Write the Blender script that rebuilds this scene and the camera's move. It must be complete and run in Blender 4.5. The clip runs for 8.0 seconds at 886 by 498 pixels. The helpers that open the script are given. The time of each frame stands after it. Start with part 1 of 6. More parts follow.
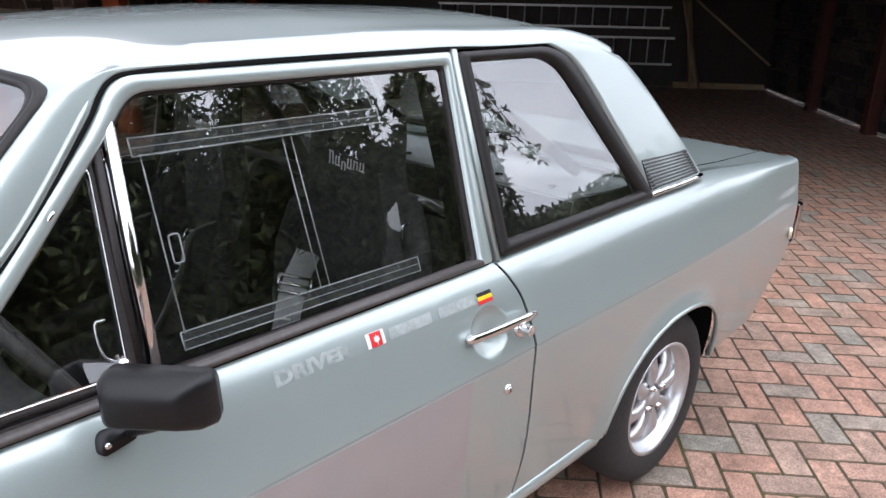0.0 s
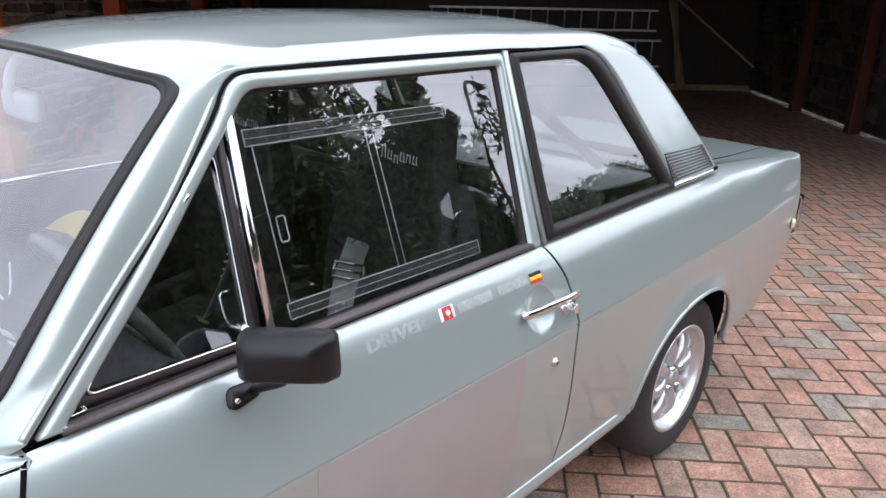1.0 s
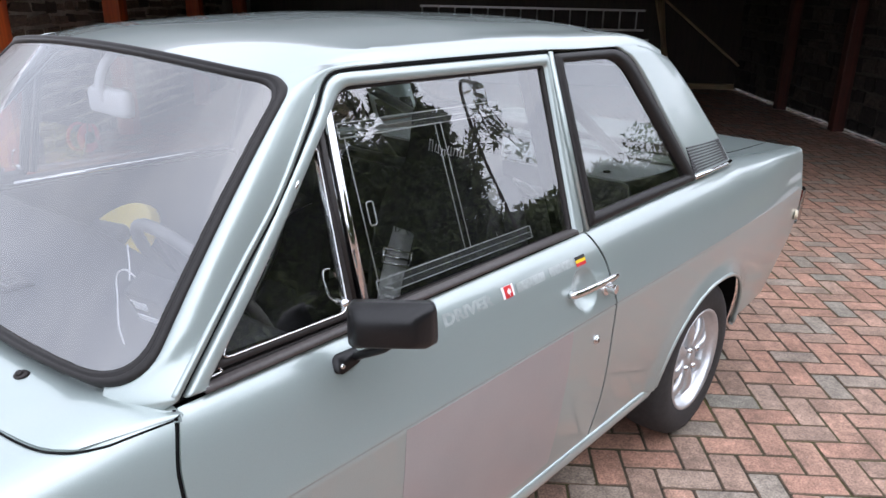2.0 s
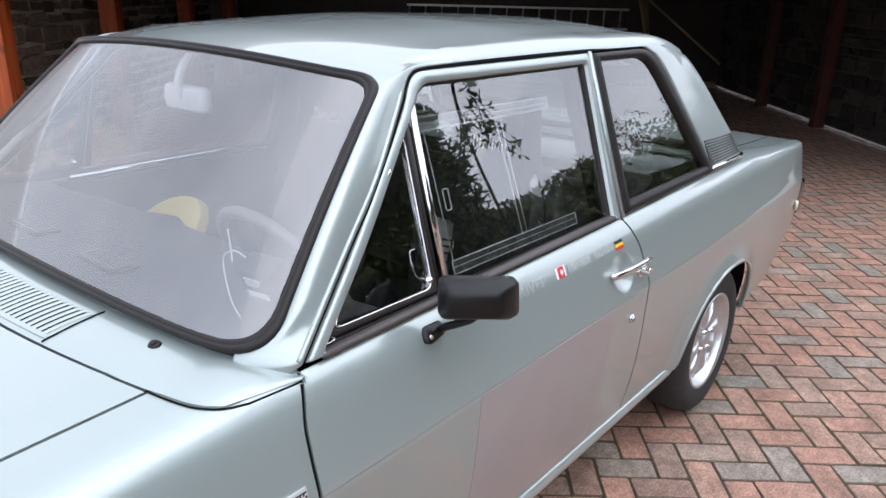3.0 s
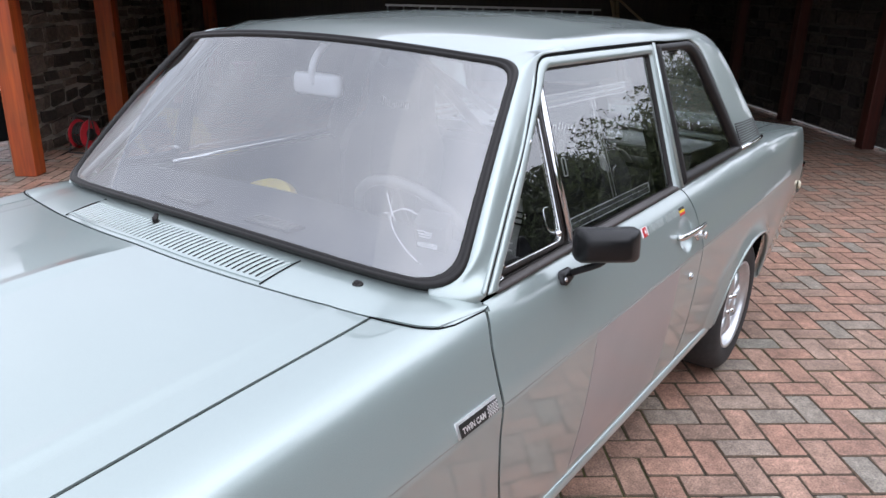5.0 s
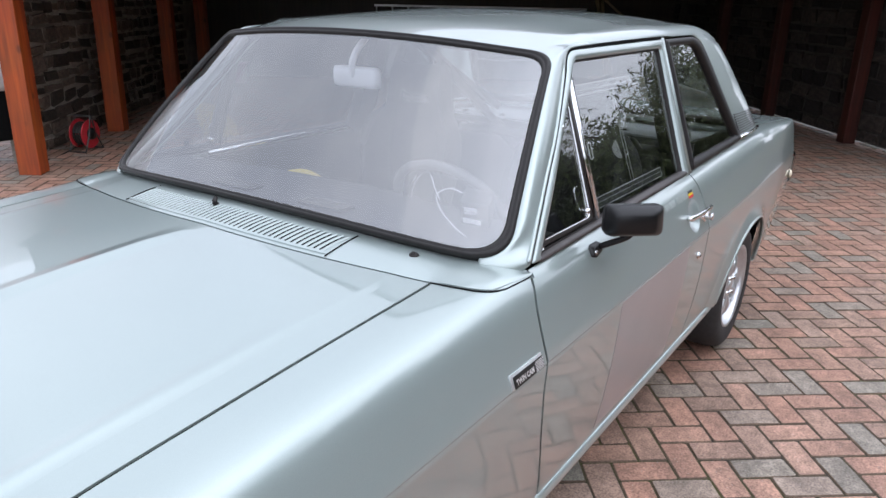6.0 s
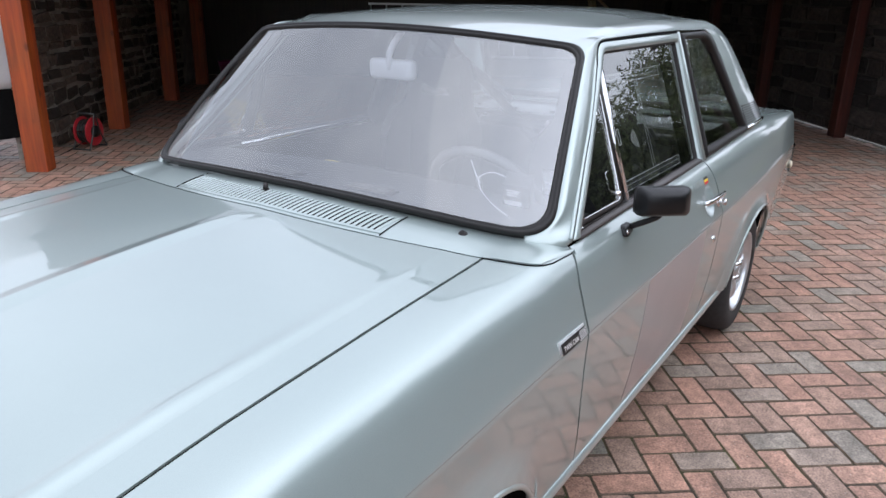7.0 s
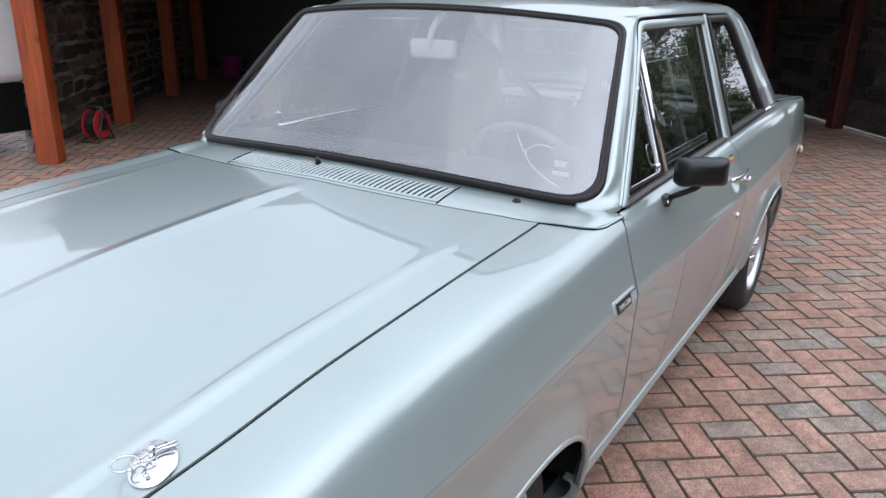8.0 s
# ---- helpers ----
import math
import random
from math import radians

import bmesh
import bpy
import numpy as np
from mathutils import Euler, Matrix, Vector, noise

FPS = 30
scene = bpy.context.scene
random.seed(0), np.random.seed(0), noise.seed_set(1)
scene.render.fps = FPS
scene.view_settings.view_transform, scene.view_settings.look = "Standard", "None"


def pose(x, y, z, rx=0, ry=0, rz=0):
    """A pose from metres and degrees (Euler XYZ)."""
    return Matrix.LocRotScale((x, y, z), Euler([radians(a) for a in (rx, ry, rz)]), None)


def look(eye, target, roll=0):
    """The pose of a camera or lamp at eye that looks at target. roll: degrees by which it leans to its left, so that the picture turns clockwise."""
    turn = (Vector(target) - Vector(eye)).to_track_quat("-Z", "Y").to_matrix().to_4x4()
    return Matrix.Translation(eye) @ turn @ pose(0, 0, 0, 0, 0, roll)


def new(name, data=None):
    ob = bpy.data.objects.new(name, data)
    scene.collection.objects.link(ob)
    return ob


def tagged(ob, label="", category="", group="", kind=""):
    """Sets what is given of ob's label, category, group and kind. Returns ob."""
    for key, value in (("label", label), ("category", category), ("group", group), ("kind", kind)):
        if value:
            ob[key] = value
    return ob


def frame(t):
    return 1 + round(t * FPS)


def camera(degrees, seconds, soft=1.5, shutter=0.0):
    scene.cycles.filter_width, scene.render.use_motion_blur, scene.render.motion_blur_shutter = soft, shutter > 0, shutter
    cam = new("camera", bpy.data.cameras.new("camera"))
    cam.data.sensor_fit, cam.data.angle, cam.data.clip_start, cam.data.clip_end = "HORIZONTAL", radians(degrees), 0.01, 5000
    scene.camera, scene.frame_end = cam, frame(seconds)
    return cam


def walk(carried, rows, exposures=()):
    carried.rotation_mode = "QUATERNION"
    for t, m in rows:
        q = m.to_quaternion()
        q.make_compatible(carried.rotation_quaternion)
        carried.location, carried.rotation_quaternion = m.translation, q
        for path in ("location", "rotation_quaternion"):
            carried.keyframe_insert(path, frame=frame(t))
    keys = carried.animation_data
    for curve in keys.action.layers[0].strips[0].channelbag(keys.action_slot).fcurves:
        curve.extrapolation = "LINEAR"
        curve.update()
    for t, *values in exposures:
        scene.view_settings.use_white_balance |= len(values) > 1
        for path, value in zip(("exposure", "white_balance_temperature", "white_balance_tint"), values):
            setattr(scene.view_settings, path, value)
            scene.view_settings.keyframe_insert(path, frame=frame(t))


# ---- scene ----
cam = camera(62.4, 8.0)
PATH = [
    (0, (-0.681, -1.679, 1.49), (0.681, -0.376, 0.82), 1.1),
    (0.5, (-0.788, -1.674, 1.493), (0.588, -0.384, 0.828), 1.1),
    (1, (-0.895, -1.662, 1.495), (0.5, -0.391, 0.833), 1.1),
    (1.5, (-1.002, -1.645, 1.501), (0.409, -0.391, 0.838), 1.2),
    (3, (-1.333, -1.573, 1.516), (0.132, -0.386, 0.849), 1.4),
    (3.5, (-1.45, -1.53, 1.52), (0.033, -0.366, 0.852), 1.5),
    (4, (-1.575, -1.488, 1.511), (-0.074, -0.347, 0.845), 1.5),
    (4.5, (-1.673, -1.462, 1.505), (-0.157, -0.34, 0.841), 1.5),
    (6, (-1.993, -1.426, 1.495), (-0.434, -0.362, 0.835), 1.3),
    (6.5, (-2.078, -1.415, 1.489), (-0.51, -0.364, 0.828), 1.3),
    (7, (-2.167, -1.379, 1.484), (-0.59, -0.343, 0.822), 1.2),
    (7.5, (-2.244, -1.339, 1.47), (-0.661, -0.313, 0.806), 1.2),
    (8, (-2.327, -1.302, 1.434), (-0.738, -0.287, 0.768), 1.1),
]
walk(cam, [(t, look(eye, target, roll)) for t, eye, target, roll in PATH], [(0.0, 0.42, 6680, 13), (1.5, 0.32, 6620, 13), (3.5, 0.13, 6590, 13), (6.0, 0.03, 6500, 12), (8.0, -0.08, 6420, 11)])

# ---- daylight: a bright overcast sky with thin, broken cloud ----
world = bpy.data.worlds.new("overcast_sky")
scene.world = world
world.use_nodes = True
wn, wl = world.node_tree.nodes, world.node_tree.links
wn.clear()
w_out, w_bg = wn.new("ShaderNodeOutputWorld"), wn.new("ShaderNodeBackground")
w_sky = wn.new("ShaderNodeTexSky")
w_sky.sky_type, w_sky.sun_disc = "NISHITA", False
SUN_UP, SUN_ROUND = 56.5, 178.2
w_sky.sun_elevation, w_sky.sun_rotation = radians(SUN_UP), radians(SUN_ROUND)
w_gain = wn.new("ShaderNodeMixRGB")
w_gain.blend_type = "MULTIPLY"
w_gain.inputs[0].default_value = 1.0
w_gain.inputs[2].default_value = (0.115, 0.115, 0.115, 1)
w_noise = wn.new("ShaderNodeTexNoise")
w_noise.inputs["Scale"].default_value, w_noise.inputs["Detail"].default_value, w_noise.inputs["Roughness"].default_value = 2.6, 7.0, 0.55
w_coord = wn.new("ShaderNodeTexCoord")
w_ramp = wn.new("ShaderNodeValToRGB")
w_ramp.color_ramp.elements[0].position, w_ramp.color_ramp.elements[1].position = 0.36, 0.66
w_ramp.color_ramp.elements[0].color = (1.36, 1.49, 1.76, 1)
w_ramp.color_ramp.elements[1].color = (1.82, 1.94, 2.20, 1)
w_mix = wn.new("ShaderNodeMixRGB")
w_mix.inputs[0].default_value = 0.85
SUN_WAY = Vector((0.02, -0.552, 0.834)).normalized()
w_dot, w_pos, w_pow, w_amp, w_scale = (wn.new("ShaderNodeVectorMath"), wn.new("ShaderNodeMath"), wn.new("ShaderNodeMath"), wn.new("ShaderNodeMath"), wn.new("ShaderNodeVectorMath"))
w_dot.operation, w_dot.inputs[1].default_value = "DOT_PRODUCT", SUN_WAY
w_pos.operation, w_pos.inputs[1].default_value = "MAXIMUM", 0.0
w_pow.operation, w_pow.inputs[1].default_value = "POWER", 2.0
w_amp.operation, w_amp.inputs[1].default_value, w_amp.inputs[2].default_value = "MULTIPLY_ADD", 0.95, 0.92
w_scale.operation = "SCALE"
wl.new(w_coord.outputs["Generated"], w_noise.inputs["Vector"])
wl.new(w_coord.outputs["Generated"], w_dot.inputs[0])
wl.new(w_dot.outputs["Value"], w_pos.inputs[0])
wl.new(w_pos.outputs[0], w_pow.inputs[0])
wl.new(w_pow.outputs[0], w_amp.inputs[0])
wl.new(w_noise.outputs["Fac"], w_ramp.inputs[0])
wl.new(w_sky.outputs[0], w_gain.inputs[1])
wl.new(w_gain.outputs[0], w_mix.inputs[1])
wl.new(w_ramp.outputs[0], w_mix.inputs[2])
wl.new(w_mix.outputs[0], w_scale.inputs[0])
wl.new(w_amp.outputs[0], w_scale.inputs["Scale"])
wl.new(w_scale.outputs[0], w_bg.inputs[0])
wl.new(w_bg.outputs[0], w_out.inputs[0])
w_bg.inputs[1].default_value = 1.0

sun_data = bpy.data.lights.new("sun", "SUN")
sun_data.energy, sun_data.angle, sun_data.color = 0.60, radians(120), (1.0, 0.97, 0.93)
sun = new("sun", sun_data)
sun.matrix_world = look(SUN_WAY * 20, (0, 0, 0))

# ---- materials ----
def material(name, color, rough=0.5, metal=0.0, coat=0.0, grain=0.0, scale=60.0, stain=0.0, stain_scale=4.0, bump=0.0, random_tint=0.0, island=False):
    """A principled surface with fine grain, broad stains, relief and a tint that differs from piece to piece."""
    m = bpy.data.materials.new(name)
    m.use_nodes = True
    n, l = m.node_tree.nodes, m.node_tree.links
    p = n["Principled BSDF"]
    p.inputs["Roughness"].default_value, p.inputs["Metallic"].default_value = rough, metal
    p.inputs["Coat Weight"].default_value, p.inputs["Coat Roughness"].default_value = coat, 0.02
    rgb = n.new("ShaderNodeRGB")
    rgb.outputs[0].default_value = (*color, 1)
    last = rgb.outputs[0]
    coord = n.new("ShaderNodeTexCoord")

    def vary(source, amount):
        nonlocal last
        mul = n.new("ShaderNodeMapRange")
        mul.inputs["From Min"].default_value, mul.inputs["From Max"].default_value = 0.25, 0.75
        mul.inputs["To Min"].default_value, mul.inputs["To Max"].default_value = 1 - amount, 1 + amount
        l.new(source, mul.inputs["Value"])
        mix = n.new("ShaderNodeVectorMath")
        mix.operation = "SCALE"
        l.new(last, mix.inputs[0])
        l.new(mul.outputs[0], mix.inputs["Scale"])
        last = mix.outputs[0]

    def noise_of(size, detail):
        t = n.new("ShaderNodeTexNoise")
        t.inputs["Scale"].default_value, t.inputs["Detail"].default_value = size, detail
        l.new(coord.outputs["Object"], t.inputs["Vector"])
        return t.outputs["Fac"]

    if grain:
        vary(noise_of(scale, 4), grain)
    if stain:
        vary(noise_of(stain_scale, 5), stain)
    if random_tint:
        src = n.new("ShaderNodeNewGeometry").outputs["Random Per Island"] if island else n.new("ShaderNodeObjectInfo").outputs["Random"]
        vary(src, random_tint)
    l.new(last, p.inputs["Base Color"])
    if bump:
        b = n.new("ShaderNodeBump")
        b.inputs["Strength"].default_value, b.inputs["Distance"].default_value = bump, 0.004
        l.new(noise_of(scale, 6), b.inputs["Height"])
        l.new(b.outputs[0], p.inputs["Normal"])
    return m


def glass_material(name, tint=(1, 1, 1), f0=0.043, haze=0.0):
    """A pane: clear, with a mirror reflection that grows towards grazing views, and a film of dust."""
    m = bpy.data.materials.new(name)
    m.use_nodes = True
    n, l = m.node_tree.nodes, m.node_tree.links
    n.clear()
    out, clear, shine = n.new("ShaderNodeOutputMaterial"), n.new("ShaderNodeBsdfTransparent"), n.new("ShaderNodeBsdfGlossy")
    clear.inputs[0].default_value = (*tint, 1)
    shine.inputs["Roughness"].default_value = 0.0
    facing, power, gain, mix = n.new("ShaderNodeLayerWeight"), n.new("ShaderNodeMath"), n.new("ShaderNodeMath"), n.new("ShaderNodeMixShader")
    facing.inputs["Blend"].default_value = 0.5
    power.operation, power.inputs[1].default_value = "POWER", 5.0
    gain.operation, gain.inputs[1].default_value, gain.inputs[2].default_value = "MULTIPLY_ADD", 1 - f0, f0
    l.new(facing.outputs["Facing"], power.inputs[0])
    l.new(power.outputs[0], gain.inputs[0])
    l.new(gain.outputs[0], mix.inputs[0])
    l.new(clear.outputs[0], mix.inputs[1])
    l.new(shine.outputs[0], mix.inputs[2])
    last = mix
    if haze:
        dust, mix2 = n.new("ShaderNodeBsdfDiffuse"), n.new("ShaderNodeMixShader")
        dust.inputs[0].default_value = (0.75, 0.76, 0.8, 1)
        mix2.inputs[0].default_value = haze
        l.new(mix.outputs[0], mix2.inputs[1])
        l.new(dust.outputs[0], mix2.inputs[2])
        last = mix2
    l.new(last.outputs[0], out.inputs[0])
    return m


PAINT = material("silver_green_metallic_paint", (0.342, 0.402, 0.386), 0.32, 0.42, 1.0, grain=0.05, scale=900, stain=0.02, stain_scale=3)
PAINT.node_tree.nodes["Principled BSDF"].inputs["Coat IOR"].default_value = 1.62
RUBBER = material("black_rubber", (0.020, 0.017, 0.016), 0.5, grain=0.2, scale=120, bump=0.1)
RUBBER.node_tree.nodes["Principled BSDF"].inputs["Specular IOR Level"].default_value = 0.25
SEAL = material("weathered_seal", (0.015, 0.0135, 0.013), 0.46, grain=0.2, scale=120, stain=0.15, stain_scale=6, bump=0.08)
SEAL.node_tree.nodes["Principled BSDF"].inputs["Specular IOR Level"].default_value = 0.28
WAIST = material("grey_waist_rubber", (0.060, 0.052, 0.050), 0.5, grain=0.2, scale=120)
PLASTIC = material("black_plastic", (0.008, 0.008, 0.0085), 0.36, grain=0.15, scale=200, bump=0.08)
PLASTIC.node_tree.nodes["Principled BSDF"].inputs["Specular IOR Level"].default_value = 0.30
CHROME = material("chrome", (0.70, 0.70, 0.70), 0.08, 1.0, grain=0.04, scale=40)
ALLOY = material("silver_alloy", (0.58, 0.59, 0.60), 0.34, 0.8, grain=0.06, scale=80, stain=0.08, stain_scale=12)
TYRE = material("tyre_rubber", (0.022, 0.021, 0.021), 0.75, grain=0.25, scale=60, stain=0.2, stain_scale=9, bump=0.15)
DARK = material("dark_gap", (0.008, 0.008, 0.008), 0.9, grain=0.2)
DARK.node_tree.nodes["Principled BSDF"].inputs["Specular IOR Level"].default_value = 0.05
TRIM = material("black_vinyl_trim", (0.02, 0.02, 0.021), 0.6, grain=0.15, scale=150, bump=0.1)
HEADLINER = material("beige_headlining", (0.30, 0.26, 0.20), 0.8, grain=0.1, scale=90)
CLEAR = bpy.data.materials.new("pane_inside")
CLEAR.use_nodes = True
CLEAR.node_tree.nodes.clear()
clear_out, clear_bsdf = CLEAR.node_tree.nodes.new("ShaderNodeOutputMaterial"), CLEAR.node_tree.nodes.new("ShaderNodeBsdfTransparent")
clear_bsdf.inputs[0].default_value = (0.96, 0.97, 0.965, 1)
CLEAR.node_tree.links.new(clear_bsdf.outputs[0], clear_out.inputs[0])
GLASS = glass_material("side_glass", (0.93, 0.94, 0.935), 0.23)
SCREEN = glass_material("windscreen_glass", (0.83, 0.84, 0.87), 0.28)
WHITE = material("white_print", (0.8, 0.8, 0.8), 0.5, grain=0.05)


# ---- building helpers ----
def link(name, bm, mat, parent=None, label="", smooth=True):
    """One mesh object out of a bmesh, under its parent."""
    me = bpy.data.meshes.new(name)
    bmesh.ops.recalc_face_normals(bm, faces=bm.faces)
    for f in bm.faces:
        f.smooth = smooth
    bm.to_mesh(me)
    bm.free()
    me.materials.append(mat)
    ob = new(name, me)
    if parent is not None:
        ob.parent = parent
    if label:
        ob["label"] = label
    return ob


def part(name, bm, mat, parent, label="", smooth=True):
    return link(name, bm, mat, parent, label, smooth)


def two_faced(ob, towards):
    """A pane whose outer faces shine and whose other faces are clear."""
    ob.data.materials.append(CLEAR)
    for f in ob.data.polygons:
        f.material_index = 0 if f.normal.dot(towards) > 0.3 else 1
    return ob


def bevelled(ob, width=0.002, segments=2, angle=40):
    mod = ob.modifiers.new("edge", "BEVEL")
    mod.width, mod.segments, mod.limit_method, mod.angle_limit = width, segments, "ANGLE", radians(angle)
    mod.harden_normals = True
    return ob


def add_box(bm, centre, size, turn=None):
    m = Matrix.Translation(centre) @ (turn.to_4x4() if turn else Matrix()) @ Matrix.Diagonal((*size, 1))
    return bmesh.ops.create_cube(bm, size=1, matrix=m)["verts"]


def add_cyl(bm, a, b, r, r2=None, n=16, caps=True):
    a, b = Vector(a), Vector(b)
    d = b - a
    m = Matrix.Translation((a + b) / 2) @ d.to_track_quat("Z", "Y").to_matrix().to_4x4()
    return bmesh.ops.create_cone(bm, cap_ends=caps, segments=n, radius1=r, radius2=r if r2 is None else r2, depth=d.length, matrix=m)["verts"]


def curve_points(pts, n):
    """n points on a smooth line through pts."""
    pts = [Vector(p) for p in pts]
    ext = [2 * pts[0] - pts[1]] + pts + [2 * pts[-1] - pts[-2]]
    out = []
    for k in range(n):
        s = k / (n - 1) * (len(pts) - 1)
        i = min(int(s), len(pts) - 2)
        f = s - i
        p0, p1, p2, p3 = ext[i:i + 4]
        out.append(0.5 * (2 * p1 + (p2 - p0) * f + (2 * p0 - 5 * p1 + 4 * p2 - p3) * f * f + (3 * p1 - p0 - 3 * p2 + p3) * f ** 3))
    return out


def add_tube(bm, pts, r, n=8, closed=False, flat=1.0):
    """A round (or flattened) bar along a line of points."""
    pts = [Vector(p) for p in pts]
    rings, up = [], Vector((0, 0, 1))
    for i, p in enumerate(pts):
        q0 = pts[i - 1] if (i or closed) else p
        q1 = pts[(i + 1) % len(pts)] if (i + 1 < len(pts) or closed) else p
        d = (q1 - q0).normalized()
        side = d.cross(up)
        side = side.normalized() if side.length > 0.05 else Vector((1, 0, 0))
        top = side.cross(d).normalized()
        rings.append([bm.verts.new(p + side * (math.cos(a) * r) + top * (math.sin(a) * r * flat)) for a in [2 * math.pi * k / n for k in range(n)]])
    m = len(rings)
    for i in range(m if closed else m - 1):
        a, b = rings[i], rings[(i + 1) % m]
        for k in range(n):
            bm.faces.new((a[k], a[(k + 1) % n], b[(k + 1) % n], b[k]))
    if not closed:
        bm.faces.new(rings[0][::-1])
        bm.faces.new(rings[-1])


def add_solid_grid(bm, rows, thick, keep=None):
    """A sheet through rows of points, given thickness against its normals (towards the car's middle). keep(i, j): which cells stand."""
    P = np.array([[tuple(p) for p in r] for r in rows], float)
    du, dv = np.gradient(P, axis=1), np.gradient(P, axis=0)
    N = np.cross(du, dv)
    N /= np.linalg.norm(N, axis=2, keepdims=True) + 1e-12
    mid = np.array([0.1, 0.0, 0.75])
    if ((P - mid) * N).sum() < 0:
        N = -N
    Q = P - N * thick
    nr, nc = P.shape[:2]
    cells = [(i, j) for i in range(nr - 1) for j in range(nc - 1) if keep is None or keep(i, j)]
    have = set(cells)
    vo, vi = {}, {}

    def v(table, src, i, j):
        if (i, j) not in table:
            table[i, j] = bm.verts.new(src[i, j])
        return table[i, j]

    for i, j in cells:
        c = [(i, j), (i, j + 1), (i + 1, j + 1), (i + 1, j)]
        bm.faces.new([v(vo, P, *q) for q in c])
        bm.faces.new([v(vi, Q, *q) for q in c[::-1]])
        for (a, b), nb in (((c[0], c[1]), (i - 1, j)), ((c[1], c[2]), (i, j + 1)), ((c[2], c[3]), (i + 1, j)), ((c[3], c[0]), (i, j - 1))):
            if nb not in have:
                f = bm.faces.new([v(vo, P, *a), v(vi, Q, *a), v(vi, Q, *b), v(vo, P, *b)])
                for e in f.edges:
                    if {x for x in e.verts} in ({vo[a], vo[b]}, {vi[a], vi[b]}):
                        e.smooth = False


def add_loop_strip(bm, outer, inner, lift, depth):
    """A framed strip between two lines with the same number of points: rounded proud face, and sides that go back by depth (a vector)."""
    back = Vector(depth)
    rows = []
    for o, i in zip(outer, inner):
        o, i = Vector(o), Vector(i)
        out = -back.normalized() * lift
        rows.append([o + back, o + out * 0.2, o.lerp(i, 0.2) + out, o.lerp(i, 0.8) + out, i + out * 0.2, i + back])
    vs = [[bm.verts.new(p) for p in r] for r in rows]
    for a, b in zip(vs, vs[1:]):
        for k in range(5):
            bm.faces.new((a[k], a[k + 1], b[k + 1], b[k]))
    for end in (vs[0], vs[-1]):
        if (outer[0] - outer[-1]).length > 1e-6:
            bm.faces.new(end)


# ---- the car's outer surface ----
def herm(xs, ys, x):
    """A smooth line through (xs, ys) that does not overshoot."""
    last = len(xs) - 2
    i = 0
    while i < last and x > xs[i + 1]:
        i += 1

    def slope(k):
        return (ys[k + 1] - ys[k]) / (xs[k + 1] - xs[k])

    def tangent(k):
        if k == 0 or k == last + 1:
            return slope(min(k, last))
        a, b = slope(k - 1), slope(k)
        return 2 * a * b / (a + b) if a * b > 0 else 0.0

    h = xs[i + 1] - xs[i]
    t = min(max((x - xs[i]) / h, 0), 1)
    return (1 + 2 * t) * (1 - t) ** 2 * ys[i] + t * (1 - t) ** 2 * h * tangent(i) + t * t * (3 - 2 * t) * ys[i + 1] + t * t * (t - 1) * h * tangent(i + 1)


CREASE = 0.75
LOW_Z, LOW_W = [0.16, 0.25, 0.31, 0.45, 0.60, 0.70, 0.75], [0.728, 0.757, 0.772, 0.797, 0.815, 0.8215, 0.824]
# from the crease up over the shoulder: half width and height, for a shoulder that ends at 0.957
UP = [(0.824, 0.75), (0.8165, 0.775), (0.8085, 0.80), (0.795, 0.845), (0.780, 0.89), (0.765, 0.92), (0.745, 0.942), (0.715, 0.952), (0.68, 0.956), (0.63, 0.957)]
# the same at the tail, where the shoulder is squarer
UP_TAIL = [0.824, 0.818, 0.8125, 0.805, 0.798, 0.793, 0.786, 0.768, 0.72, 0.63]
TOP_X = [-2.05, -1.88, -1.79, -1.57, -1.27, -0.9, -0.6, 0.4, 1.1, 1.45, 1.8, 2.2]
TOP_Z = [0.81, 0.845, 0.860, 0.892, 0.915, 0.934, 0.950, 0.955, 0.962, 0.962, 0.942, 0.917]
REAR_AXLE, FRONT_AXLE, HUB_Z = 1.245, -1.244, 0.291


def top_z(x):
    return herm(TOP_X, TOP_Z, x)


def taper(x):
    return herm([-2.1, -1.75, -1.3, 1.2, 1.7, 2.25], [-0.05, -0.012, 0.0, 0.0, -0.006, -0.034], x)


def arch_r(x, z):
    """How far out of a wheel arch a place lies: 1 is its edge."""
    best = 9.0
    for cx, a, b in ((REAR_AXLE, 0.338, 0.325), (FRONT_AXLE, 0.338, 0.305)):
        dz = max(z - 0.285, 0)
        best = min(best, (abs((x - cx) / a) ** 2.25 + (dz / b) ** 2.25) ** (1 / 2.25))
    return best


def flare(x, z):
    d = (arch_r(x, z) - 1) * 0.33
    return 0.025 * math.exp(-(max(d, 0) / 0.042) ** 2) if x < 0 else 0.021 * math.exp(-(max(d, 0) / 0.028) ** 2)


